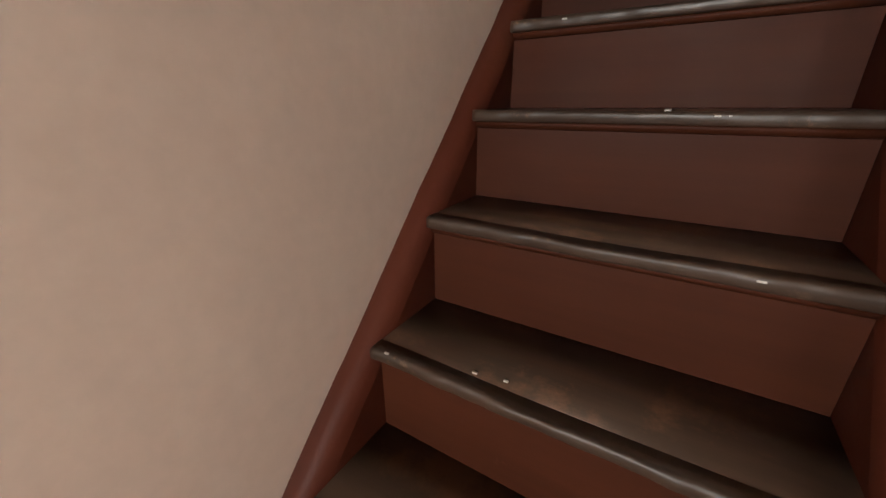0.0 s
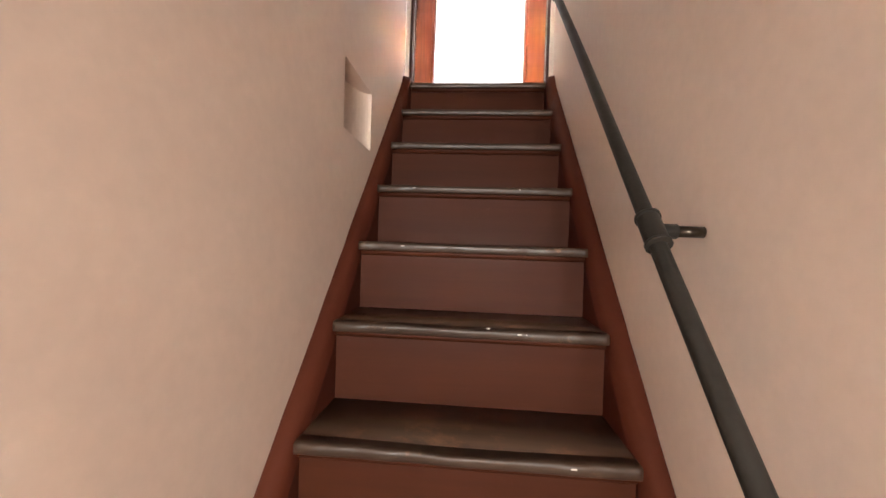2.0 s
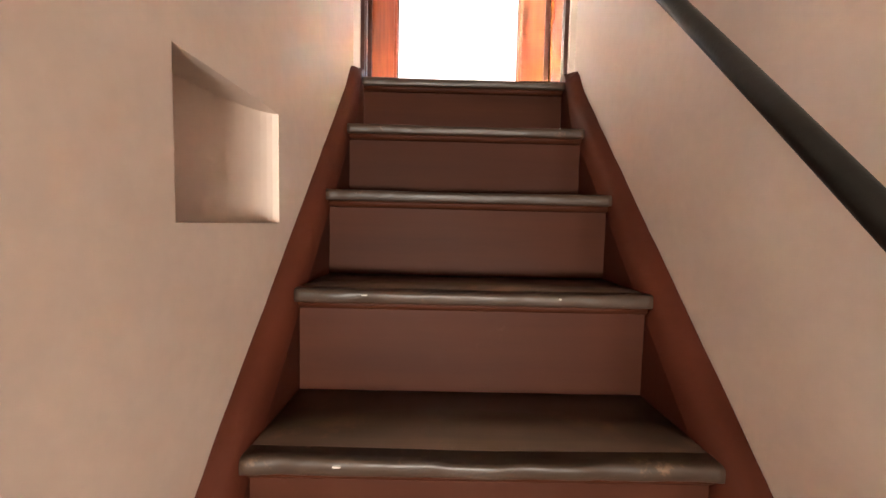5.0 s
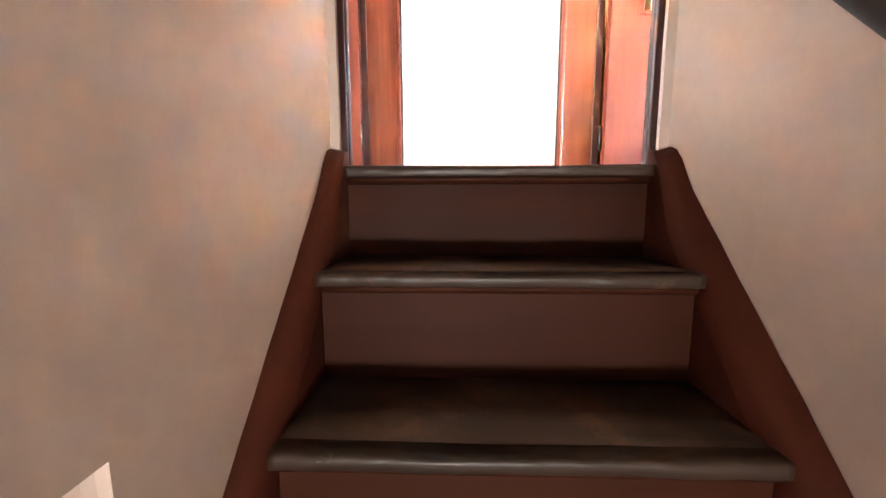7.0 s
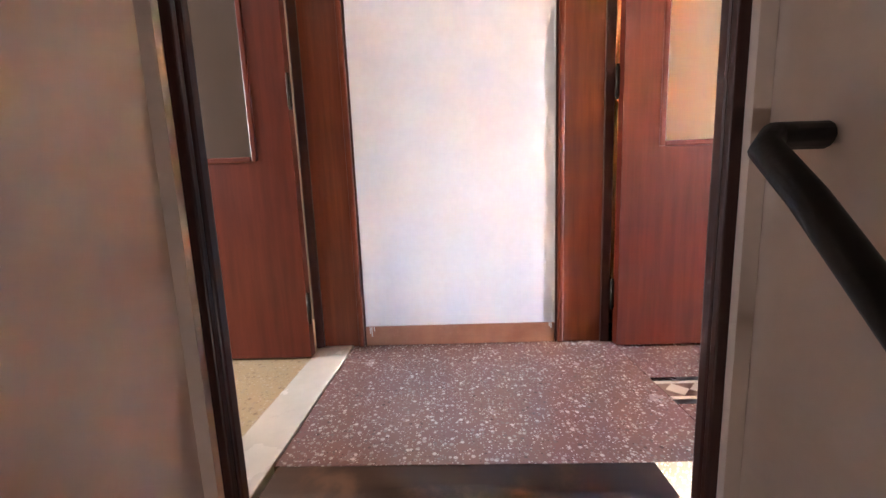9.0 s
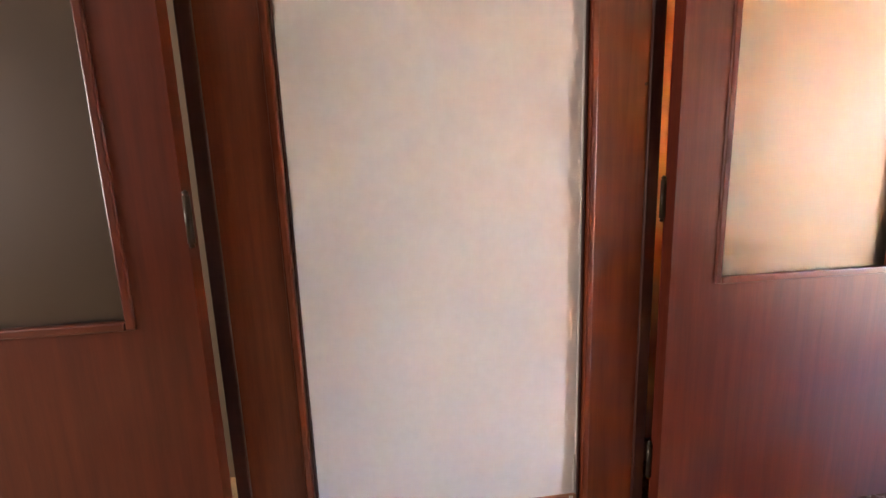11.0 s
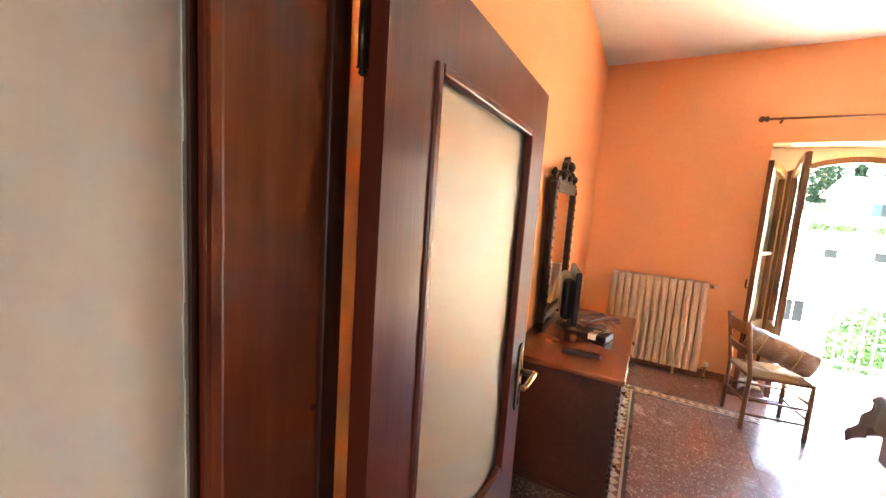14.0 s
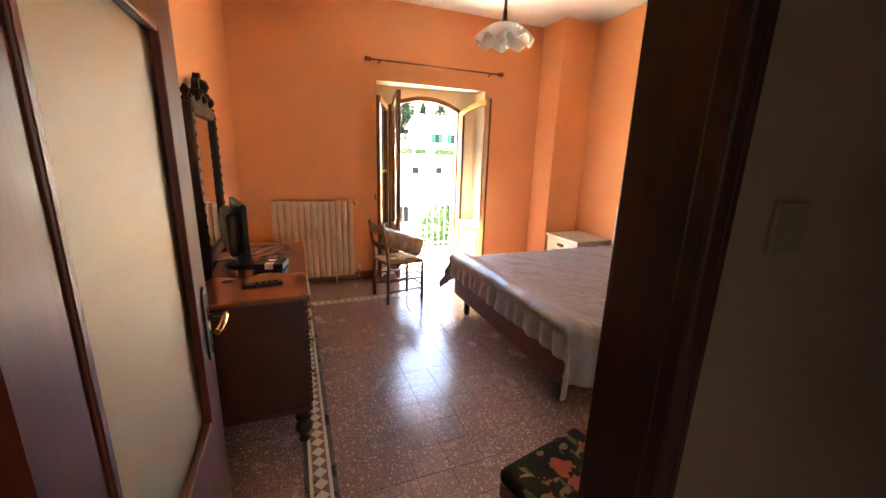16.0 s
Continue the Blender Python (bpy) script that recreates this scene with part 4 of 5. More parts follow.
part("valve_knob", lathe([(0.014, 0), (0.024, 0.008), (0.024, 0.04), (0.012, 0.046)], (4.685, RY0 - 0.065, 0.15), 12), M_IVORY, rad)
part("pipe", tube([(4.685, RY1, 0.14), (4.685, RY1 + 0.05, 0.14), (4.685, RY1 + 0.055, -0.004)], 0.011, 10), M_CREAM, rad)
for yy in (0.1, 0.62):
    part("wall_bracket", box((4.742, yy, 0.86), (ROOM_X1 - 0.001, yy + 0.02, 0.90)), M_CREAM, rad)
    part("foot", box((4.66, yy, -0.004), (4.71, yy + 0.02, 0.095)), M_CREAM, rad)

# ---- dresser and what stands on it ----
DX0, DX1, DY0, DY1, DZ = 1.965, 3.19, 0.515, 1.075, 0.867
dr = thing("dresser", "red-brown mahogany dresser with turned legs against the orange wall", "dresser", ((DX0 + DX1) / 2, (DY0 + DY1) / 2, 0), world=True)
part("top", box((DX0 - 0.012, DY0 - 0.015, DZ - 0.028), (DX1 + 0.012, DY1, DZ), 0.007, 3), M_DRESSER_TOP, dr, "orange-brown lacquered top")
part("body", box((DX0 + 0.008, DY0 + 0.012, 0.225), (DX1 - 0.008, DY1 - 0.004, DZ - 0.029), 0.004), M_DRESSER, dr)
part("base_moulding", box((DX0, DY0 + 0.004, 0.205), (DX1, DY1 - 0.003, 0.235), 0.008, 3), M_DRESSER, dr)
for lx in (DX0 + 0.052, DX1 - 0.052):
    for ly in (DY0 + 0.056, DY1 - 0.045):
        part("leg", lathe([(0.024, -0.004), (0.034, 0.012), (0.022, 0.03), (0.036, 0.055), (0.048, 0.085), (0.040, 0.115), (0.024, 0.13), (0.044, 0.15), (0.028, 0.165), (0.046, 0.185), (0.046, 0.206)], (lx, ly, 0), 16), M_CARVED, dr)
for r in range(3):
    for c in range(2):
        xa = DX0 + 0.035 + c * 0.585
        za = 0.25 + r * 0.196
        dw = part("drawer", box((xa, DY0 + 0.0, za), (xa + 0.57, DY0 + 0.0115, za + 0.182), 0.005, 2), M_DRESSER, dr)
        for kx in (0.14, 0.43):
            kb = lathe([(0.007, 0), (0.007, 0.012), (0.015, 0.018), (0.013, 0.026), (0.0, 0.029)], (0, 0, 0), 12)
            moved(kb, Matrix.Translation((xa + kx, DY0, za + 0.09)) @ Matrix.Rotation(radians(90), 4, 'X'))
            part("knob", kb, M_BRASS, dw)
for ex in (DX0 + 0.014, DX1 - 0.034):
    bm = bmesh.new()
    for i in range(18):
        add_lathe(bm, [(0.004, 0), (0.011, 0.008), (0.011, 0.018), (0.004, 0.026)], (ex + 0.01, DY0 + 0.008, 0.245 + i * 0.031), 8)
    part("carved_edge", bm, M_CARVED, dr)

mir = thing("mirror", "tall mirror in a carved dark wood frame standing on the dresser", "mirror", (2.9, 1.06, DZ), world=True)
MX0, MX1, MZ0, MZ1, MY = 2.55, 3.26, DZ, 1.80, 1.05
part("mirror_glass", box((MX0 + 0.05, MY - 0.004, MZ0 + 0.06), (MX1 - 0.05, MY + 0.002, MZ1 - 0.05)), M_MIRROR, mir, "mirror glass")
for xa in (MX0, MX1 - 0.055):
    po = part("frame_post", box((xa, MY - 0.028, MZ0), (xa + 0.055, MY + 0.02, MZ1), 0.012, 3), M_CARVED, mir)
    bm = bmesh.new()
    for i in range(14):
        add_lathe(bm, [(0.0, -0.022), (0.016, -0.012), (0.020, 0), (0.016, 0.012), (0.0, 0.022)], (xa + 0.0275, MY - 0.016, MZ0 + 0.06 + i * 0.064), 8)
    part("carved_bead", bm, M_CARVED, po)
    part("post_finial", lathe([(0.022, 0), (0.03, 0.015), (0.014, 0.03), (0.026, 0.055), (0.012, 0.08), (0.0, 0.09)], (xa + 0.0275, MY, MZ1), 12), M_CARVED, mir)
part("frame_rail", box((MX0 + 0.055, MY - 0.025, MZ0 + 0.01), (MX1 - 0.055, MY + 0.02, MZ0 + 0.07), 0.012, 3), M_CARVED, mir)
part("frame_rail", box((MX0 + 0.055, MY - 0.028, MZ1 - 0.06), (MX1 - 0.055, MY + 0.02, MZ1 + 0.005), 0.012, 3), M_CARVED, mir)
cr = []
for i in range(41):
    u = -1 + 2 * i / 40
    h = 0.035 + 0.15 * max(0, 1 - (u / 0.30) ** 2) ** 0.5 + 0.05 * math.exp(-((abs(u) - 0.62) / 0.14) ** 2) + 0.012 * math.cos(u * 26)
    cr.append(((MX0 + MX1) / 2 + u * 0.30, MY - 0.022, MZ1 + h))
cr += [((MX0 + MX1) / 2 + 0.30, MY - 0.022, MZ1 + 0.002), ((MX0 + MX1) / 2 - 0.30, MY - 0.022, MZ1 + 0.002)]
crest = part("crest", add_prism(bmesh.new(), cr, (0, 0.038, 0)), M_CARVED, mir, "carved scrolled crest")
bm = bmesh.new()
for u, z, r in ((-0.19, 0.05, 0.035), (0.19, 0.05, 0.035), (-0.1, 0.07, 0.03), (0.1, 0.07, 0.03), (0, 0.12, 0.045), (0, 0.05, 0.03)):
    add_lathe(bm, [(0.0, -r), (r * 0.7, -r * 0.7), (r, 0), (r * 0.7, r * 0.7), (0.0, r)], ((MX0 + MX1) / 2 + u, MY - 0.02, MZ1 + z), 10)
part("carved_rosette", bm, M_CARVED, crest)

tv = thing("television", "small black flat television on an oval foot on the dresser", "television", (2.62, 0.86, DZ), 14)
part("housing", box((-0.235, -0.012, 0.075), (0.235, 0.022, 0.395), 0.010, 3), M_BLACK, tv)
part("back_cover", box((-0.19, 0.020, 0.09), (0.19, 0.088, 0.35), 0.032, 5), M_BLACK, tv)
part("screen", box((-0.212, -0.0145, 0.105), (0.212, -0.0125, 0.375)), M_SCREEN, tv, "dark glossy screen")
part("neck", box((-0.04, 0.005, 0.012), (0.04, 0.032, 0.10), 0.006), M_BLACK, tv)
ft = lathe([(0.12, 0.0), (0.12, 0.006), (0.10, 0.013), (0.03, 0.018)], (0, 0.01, 0), 28)
moved(ft, Matrix.Diagonal((1.0, 0.75, 1, 1)))
part("foot", ft, M_BLACK, tv)

dec = thing("decoder_box", "black decoder box with a white paper label on the dresser", "decoder", (2.50, 0.70, DZ), -12)
part("case", box((-0.075, -0.085, 0.004), (0.075, 0.085, 0.042), 0.005), M_BLACK, dec)
part("label", box((-0.0765, -0.03, 0.012), (0.03, 0.015, 0.0435)), M_LABEL, dec, "white paper label")
for fx in (-0.06, 0.06):
    for fy in (-0.07, 0.07):
        part("foot", lathe([(0.008, 0), (0.009, 0.005)], (fx, fy, 0), 8), M_BLACK, dec)
rem = thing("remote_control", "slim black remote control box lying on the dresser", "remote control", (2.16, 0.725, DZ), 6)
part("case", box((-0.025, -0.095, 0.0), (0.025, 0.095, 0.020), 0.005), M_BLACK, rem)
for i in range(4):
    for j in range(2):
        part("button", box((-0.014 + j * 0.016, -0.07 + i * 0.03, 0.0205), (-0.004 + j * 0.016, -0.056 + i * 0.03, 0.0225)), M_SCREEN, rem)


def cable(name, label, pts, r=0.0035):
    c = thing(name, label, "cable", pts[0], group="cables on the dresser", world=True)
    P = [Vector(p) for p in pts]
    line = []
    for i in range(len(P) - 1):
        a, b, c2, d2 = P[max(0, i - 1)], P[i], P[i + 1], P[min(len(P) - 1, i + 2)]
        for s in range(8):
            t = s / 8
            line.append(0.5 * ((2 * b) + (c2 - a) * t + (2 * a - 5 * b + 4 * c2 - d2) * t * t + (3 * b - a - 3 * c2 + d2) * t ** 3))
    line.append(P[-1])
    part("wire", tube(line, r, 6), M_CORD, c)


z = DZ + 0.0045
cable("cable", "loose black cable looped on the dresser top", [(2.66, 0.88, z + 0.03), (2.82, 0.80, z), (2.98, 0.70, z), (3.06, 0.64, z), (3.02, 0.60, z + 0.004), (2.90, 0.66, z + 0.006), (2.76, 0.70, z), (2.58, 0.72, z + 0.02)])
cable("cable", "loose black cable looped on the dresser top", [(2.70, 0.89, z + 0.03), (2.90, 0.84, z), (3.08, 0.78, z), (3.10, 0.70, z), (2.96, 0.72, z + 0.008), (2.80, 0.78, z + 0.006), (2.60, 0.75, z + 0.025)])
cable("cable", "black cable coiled over the decoder box", [(2.45, 0.66, z + 0.045), (2.52, 0.64, z + 0.06), (2.60, 0.68, z + 0.05), (2.56, 0.76, z + 0.05), (2.48, 0.74, z + 0.055), (2.44, 0.69, z + 0.048), (2.55, 0.62, z + 0.04), (2.66, 0.62, z)])

# ---- straw chair with a bundle ----
ch = thing("straw_chair", "brown wooden chair with a woven straw seat beside the balcony door", "chair", (4.00, -0.49, 0.0), 10.5)
hw, hd, sz = 0.185, 0.20, 0.445
for sx in (-1, 1):
    part("front_leg", tube([(sx * hw, -hd, 0), (sx * hw, -hd, sz + 0.01)], 0.017, 12), M_CHAIR, ch)
    part("back_leg", tube([(sx * hw, hd + 0.01, 0), (sx * hw, hd, sz), (sx * hw, hd + 0.03, 0.66), (sx * hw, hd + 0.06, 0.865)], 0.0165, 12), M_CHAIR, ch)
    for zz in (0.13, 0.25):
        part("stretcher", tube([(sx * hw, -hd, zz), (sx * hw, hd, zz)], 0.010, 10), M_CHAIR, ch)
    part("seat_rail", tube([(sx * hw, -hd, sz - 0.012), (sx * hw, hd, sz - 0.012)], 0.013, 10), M_CHAIR, ch)
for yy in (-hd, hd):
    for zz in ((0.17, 0.29) if yy < 0 else (0.22,)):
        part("stretcher", tube([(-hw, yy, zz), (hw, yy, zz)], 0.010, 10), M_CHAIR, ch)
    part("seat_rail", tube([(-hw, yy, sz - 0.012), (hw, yy, sz - 0.012)], 0.013, 10), M_CHAIR, ch)
for z0, z1, dy in ((0.76, 0.85, 0.05), (0.60, 0.655, 0.025)):
    bm = bmesh.new()
    for i in range(8):
        a, b = -hw + 2 * hw * i / 8, -hw + 2 * hw * (i + 1) / 8
        ca, cb = 0.03 * (1 - (a / hw) ** 2), 0.03 * (1 - (b / hw) ** 2)
        add_prism(bm, [(a, hd + dy + ca - 0.008, z0), (b, hd + dy + cb - 0.008, z0), (b, hd + dy + cb - 0.008, z1), (a, hd + dy + ca - 0.008, z1)], (0, 0.016, 0))
    bmesh.ops.remove_doubles(bm, verts=bm.verts, dist=1e-4)
    part("back_slat", bm, M_CHAIR, ch)
bm = bmesh.new()
for i in range(14):
    w = hw + 0.006
    q = (i + 0.5) / 14
    for sgn in (-1, 1):
        e = w * (1 - q)
        add_tube(bm, [(-e, sgn * (hd + 0.006) * (1 - q), sz + 0.004 - 0.012 * q), (e, sgn * (hd + 0.006) * (1 - q), sz + 0.004 - 0.012 * q)], 0.0085, 6)
        add_tube(bm, [(sgn * w * (1 - q), -(hd + 0.006) * (1 - q), sz + 0.004 - 0.012 * q), (sgn * w * (1 - q), (hd + 0.006) * (1 - q), sz + 0.004 - 0.012 * q)], 0.0085, 6)
part("seat", bm, M_STRAW, ch, "woven straw seat")

ro = thing("rolled_bundle", "rolled brown rug wrapped in clear plastic leaning on the straw chair", "rolled rug", (4.0, -0.5, 0.46), world=True)
a, b = Vector((4.02, -0.31, 0.70)), Vector((3.94, -0.73, 0.565))
n = 26
line = [a.lerp(b, i / n) for i in range(n + 1)]
bm = bmesh.new()
d = (b - a).normalized()
e1 = d.cross(Vector((0, 0, 1))).normalized()
e2 = d.cross(e1)
rings = []
for i, p in enumerate(line):
    ring = []
    for k in range(28):
        an = 2 * math.pi * k / 28
        r = 0.104 * (1 + 0.035 * noise.noise(Vector((math.cos(an) * 2, math.sin(an) * 2, i * 0.5))) + 0.02 * noise.noise(Vector((math.cos(an) * 6, math.sin(an) * 6, i * 1.4))))
        if i in (0, n):
            r *= 0.93
        ring.append(bm.verts.new(p + e1 * r * math.cos(an) + e2 * r * math.sin(an)))
    rings.append(ring)
for p, q in zip(rings, rings[1:]):
    for k in range(28):
        bm.faces.new((p[k], p[(k + 1) % 28], q[(k + 1) % 28], q[k])).smooth = True
bm.faces.new(rings[0])
bm.faces.new(rings[-1])
bmesh.ops.recalc_face_normals(bm, faces=bm.faces)
part("roll", bm, M_ROLL, ro)
for s in (0, 1):
    c, sg = (a, -1) if s == 0 else (b, 1)
    sp = [c + d * sg * 0.003 + (e1 * math.cos(t * 0.5) + e2 * math.sin(t * 0.5)) * (0.012 + 0.0024 * t) for t in range(28)]
    part("spiral_end", tube(sp, 0.004, 5), M_CARVED, ro)
for u in (0.25, 0.75):
    c = a.lerp(b, u)
    part("tie", tube([c + (e1 * math.cos(t * math.pi / 12) + e2 * math.sin(t * math.pi / 12)) * 0.107 for t in range(25)], 0.0035, 6), M_STRAW, ro)

# ---- bed ----
BX0, BX1, BY0, BY1 = 1.74, 3.52, -3.12, -0.97
bed = thing("bed", "double bed with a red-brown wooden base and an ivory headboard", "bed", ((BX0 + BX1) / 2, (BY0 + BY1) / 2, 0), world=True)
part("footboard", box((BX0, BY1 - 0.03, 0.15), (BX1, BY1, 0.46), 0.006), M_BED, bed)
for xa in (BX0, BX1 - 0.03):
    part("side_board", box((xa, BY0, 0.15), (xa + 0.03, BY1 - 0.031, 0.42), 0.005), M_BED, bed)
part("mattress", box((BX0 + 0.035, BY0 + 0.02, 0.25), (BX1 - 0.035, BY1 - 0.035, 0.53), 0.05, 4), M_IVORY, bed)
for lx in (BX0 + 0.10, BX1 - 0.22):
    for ly in (BY0 + 0.10, BY1 - 0.05):
        part("leg", add_lathe(bmesh.new(), [(0.026, -0.004), (0.030, 0.02), (0.034, 0.155)], (lx, ly, 0), 14), M_CARVED, bed)
hb = []
for i in range(33):
    u = -1 + 2 * i / 32
    hb.append(((BX0 + BX1) / 2 + u * 0.92, BY0 - 0.03, 1.02 + 0.10 * math.cos(u * math.pi / 2) + 0.03 * math.cos(u * math.pi * 2.5)))
hb += [((BX0 + BX1) / 2 + 0.92, BY0 - 0.03, 0.0), ((BX0 + BX1) / 2 - 0.92, BY0 - 0.03, 0.0)]
hbd = part("headboard", add_prism(bmesh.new(), hb, (0, 0.045, 0)), M_IVORY, bed, "ivory painted headboard")
hp = [(x, BY0 + 0.016, z0 - 0.07) for x, _, z0 in hb[2:31]]
hp += [(hb[30][0], BY0 + 0.016, 0.45), (hb[2][0], BY0 + 0.016, 0.45)]
part("upholstered_panel", add_prism(bmesh.new(), hp, (0, 0.018, 0), 0.006), M_SPREAD, hbd, "grey upholstered panel")

sp = thing("bedspread", "grey satin quilted bedspread hanging over the foot of the bed", "bedspread", ((BX0 + BX1) / 2, (BY0 + BY1) / 2, 0.555), world=True)
NX, NY = 170, 180
HX0, HX1, HF, ROLL = 0.40, 0.32, 0.245, 0.085


def cloth(i, j):
    s = -HX0 + (BX1 - BX0 + HX0 + HX1) * i / NX
    t = (BY1 - BY0 - 0.10 + HF) * j / NY - HF      # 0 at the foot edge, grows towards the head
    w = BX1 - BX0
    ox = -s if s < 0 else (s - w if s > w else 0.0)
    sx = -1 if s < 0 else 1
    oy = -t if t < 0 else 0.0
    drop = max(ox, oy) + (0.15 if s < 0 else 0.45) * min(ox, oy)
    soft = 0.05
    x = BX0 + min(max(s, 0), w)
    y = BY1 - max(t, 0)
    below = min(1.0, max(0.0, oy - ROLL) / 0.07)
    pleat = abs(math.sin(s * 17 + 1.8 * math.sin(s * 5.3) + 1.2 * noise.noise(Vector((s * 3, 2, 0))))) ** 0.5
    fold = below * (0.028 * (pleat - 0.6) + 0.007 * math.sin(s * 41 + 3 * noise.noise(Vector((s * 5, oy * 4, 1)))))
    pinch = 0.003 * math.sin(s * 95 + 4 * noise.noise(Vector((s * 9, 0, 4)))) * math.exp(-((oy - ROLL) / 0.05) ** 2)
    foldx = math.sin(t * 17 + 1.3 * math.sin(t * 8)) * 0.016 * min(1, ox / 0.1)
    both = min(ox, oy)
    if ox > 0:
        x += sx * (0.03 * min(1, ox / 0.05) + foldx + 0.05 * ox + 0.22 * both)
    if oy > 0:
        y += 0.022 * min(1, oy / 0.03) + 0.022 * math.sin(math.pi * min(1.0, oy / ROLL)) + fold + pinch + 0.05 * oy + 0.30 * both
    edge = min(min(max(s, 0), max(w - s, 0)), max(t, 0))
    z = 0.548 + 0.075 * math.exp(-(max(t, 0) / 0.12) ** 2) - 0.02 * math.exp(-edge / soft) - drop * 0.97
    puff = 0.006 * abs(math.sin((s + t) * 9)) * abs(math.sin((s - t) * 9)) + 0.012 * noise.noise(Vector((s * 2.2, t * 2.2, 0)))
    crease = 0.5 - abs(noise.noise(Vector((s * 3.2 + t * 1.5 + 1, t * 6.5, 3))))
    fine = 0.5 - abs(noise.noise(Vector((s * 10, t * 7 + s * 4, 7))))
    puff += 0.10 * max(0.0, crease - 0.34) ** 1.1 + 0.022 * max(0.0, fine - 0.30)
    puff *= min(1.0, 0.15 + max(t, 0) / 0.35)
    if ox == 0 and oy == 0:
        z += puff
    else:
        y += 0.012 * noise.noise(Vector((s * 6, t * 5, 5))) if oy else 0
        x += 0.010 * noise.noise(Vector((s * 6, t * 5, 8))) if ox else 0
    return Vector((x, y, max(z, 0.06)))


bm = bmesh.new()
grid = [[bm.verts.new(cloth(i, j)) for j in range(NY + 1)] for i in range(NX + 1)]
for i in range(NX):
    for j in range(NY):
        bm.faces.new((grid[i][j], grid[i + 1][j], grid[i + 1][j + 1], grid[i][j + 1])).smooth = True
bmesh.ops.recalc_face_normals(bm, faces=bm.faces)
cl = part("quilt", bm, M_SPREAD, sp)
mod = cl.modifiers.new("thickness", 'SOLIDIFY')
mod.thickness, mod.offset = 0.008, 1.0
part("hem_piping", tube([cloth(i, 0) + Vector((0, 0.004, -0.002)) for i in range(NX + 1)], 0.006, 6), M_SPREAD, sp)
part("seam", tube([cloth(i, round(NY * (HF - ROLL) / (BY1 - BY0 - 0.10 + HF))) + Vector((0, 0.006, 0)) for i in range(28, NX - 24)], 0.005, 6), M_SPREAD, sp)

# ---- nightstand ----
ns = thing("nightstand", "ivory painted nightstand with brass drawer pulls beside the bed", "nightstand", (3.95, -2.93, 0), world=True)
NX0, NX1, NYF, NYB, NZ = 3.66, 4.24, -2.66, -3.19, 0.585
part("top", box((NX0 - 0.02, NYB, NZ - 0.03), (NX1 + 0.02, NYF + 0.02, NZ), 0.008, 3), M_IVORY, ns)
part("body", box((NX0, NYB + 0.003, 0.10), (NX1, NYF, NZ - 0.031), 0.006), M_IVORY, ns)
for lx in (NX0 + 0.035, NX1 - 0.035):
    for ly in (NYB + 0.04, NYF - 0.035):
        part("leg", lathe([(0.016, -0.004), (0.026, 0.03), (0.018, 0.06), (0.03, 0.102)], (lx, ly, 0), 14), M_IVORY, ns)
for r in range(3):
    za = 0.125 + r * 0.142
    dw = part("drawer", box((NX0 + 0.045, NYF - 0.002, za), (NX1 - 0.045, NYF + 0.012, za + 0.128), 0.006), M_IVORY, ns)
    part("drawer_pull", tube([((NX0 + NX1) / 2 + 0.05 * math.cos(t), NYF + 0.022, za + 0.07 - 0.022 * math.sin(t)) for t in [math.pi * i / 12 for i in range(13)]], 0.005, 8), M_BRONZE, dw, "dark brass drop pull")
    part("pull_plate", box(((NX0 + NX1) / 2 - 0.06, NYF + 0.0125, za + 0.055), ((NX0 + NX1) / 2 + 0.06, NYF + 0.016, za + 0.085), 0.004), M_BRASS, dw)

# ---- pendant lamp ----
pl = thing("pendant_lamp", "white frilled glass pendant lamp on a black coiled cord", "pendant lamp", (2.80, -0.975, ROOM_H), world=True)


def frill(i, a, r, z):
    g = i / 9.0
    return r * (1 + 0.05 * g * g * math.cos(9 * a)), z + 0.022 * g ** 3 * math.cos(9 * a + 0.6)


prof = [(0.03, 2.515), (0.06, 2.511), (0.094, 2.502), (0.124, 2.488), (0.150, 2.471), (0.171, 2.452), (0.188, 2.433), (0.200, 2.414), (0.208, 2.398), (0.212, 2.386)]
bm = bmesh.new()
add_lathe(bm, prof, (2.80, -0.975, 0), 90, frill)
shade = part("shade", bm, M_MILK, pl, "milky white frilled glass shade")
sm = shade.modifiers.new("thickness", 'SOLIDIFY')
sm.thickness = 0.004
part("cap", lathe([(0.034, 2.508), (0.036, 2.52), (0.018, 2.535), (0.014, 2.60), (0.008, 2.62)], (2.80, -0.975, 0), 16), M_CORD, pl)
part("bulb_holder", lathe([(0.018, 2.44), (0.020, 2.47), (0.020, 2.507)], (2.80, -0.975, 0), 14), M_IVORY, pl)
part("bulb", lathe([(0.0, 2.372), (0.018, 2.378), (0.028, 2.40), (0.022, 2.425), (0.013, 2.439)], (2.80, -0.975, 0), 16), M_MILK, pl)
part("coiled_cord", tube([(2.80 + 0.011 * math.cos(t * 0.7), -0.975 + 0.011 * math.sin(t * 0.7), 2.62 + t * 0.0014) for t in range(400)], 0.004, 6), M_CORD, pl)
part("cord", tube([(2.80, -0.975, 2.61), (2.80, -0.975, ROOM_H - 0.03)], 0.003, 6), M_CORD, pl)
part("ceiling_rose", lathe([(0.05, ROOM_H - 0.03), (0.055, ROOM_H - 0.01), (0.055, ROOM_H - 0.0005)], (2.80, -0.975, 0), 20), M_IVORY, pl)

# ---- tapestry stool by the door ----
st = thing("tapestry_stool", "wooden stool with a floral tapestry seat near the bedroom door", "stool", (0.875, -0.34, 0.0), 12)
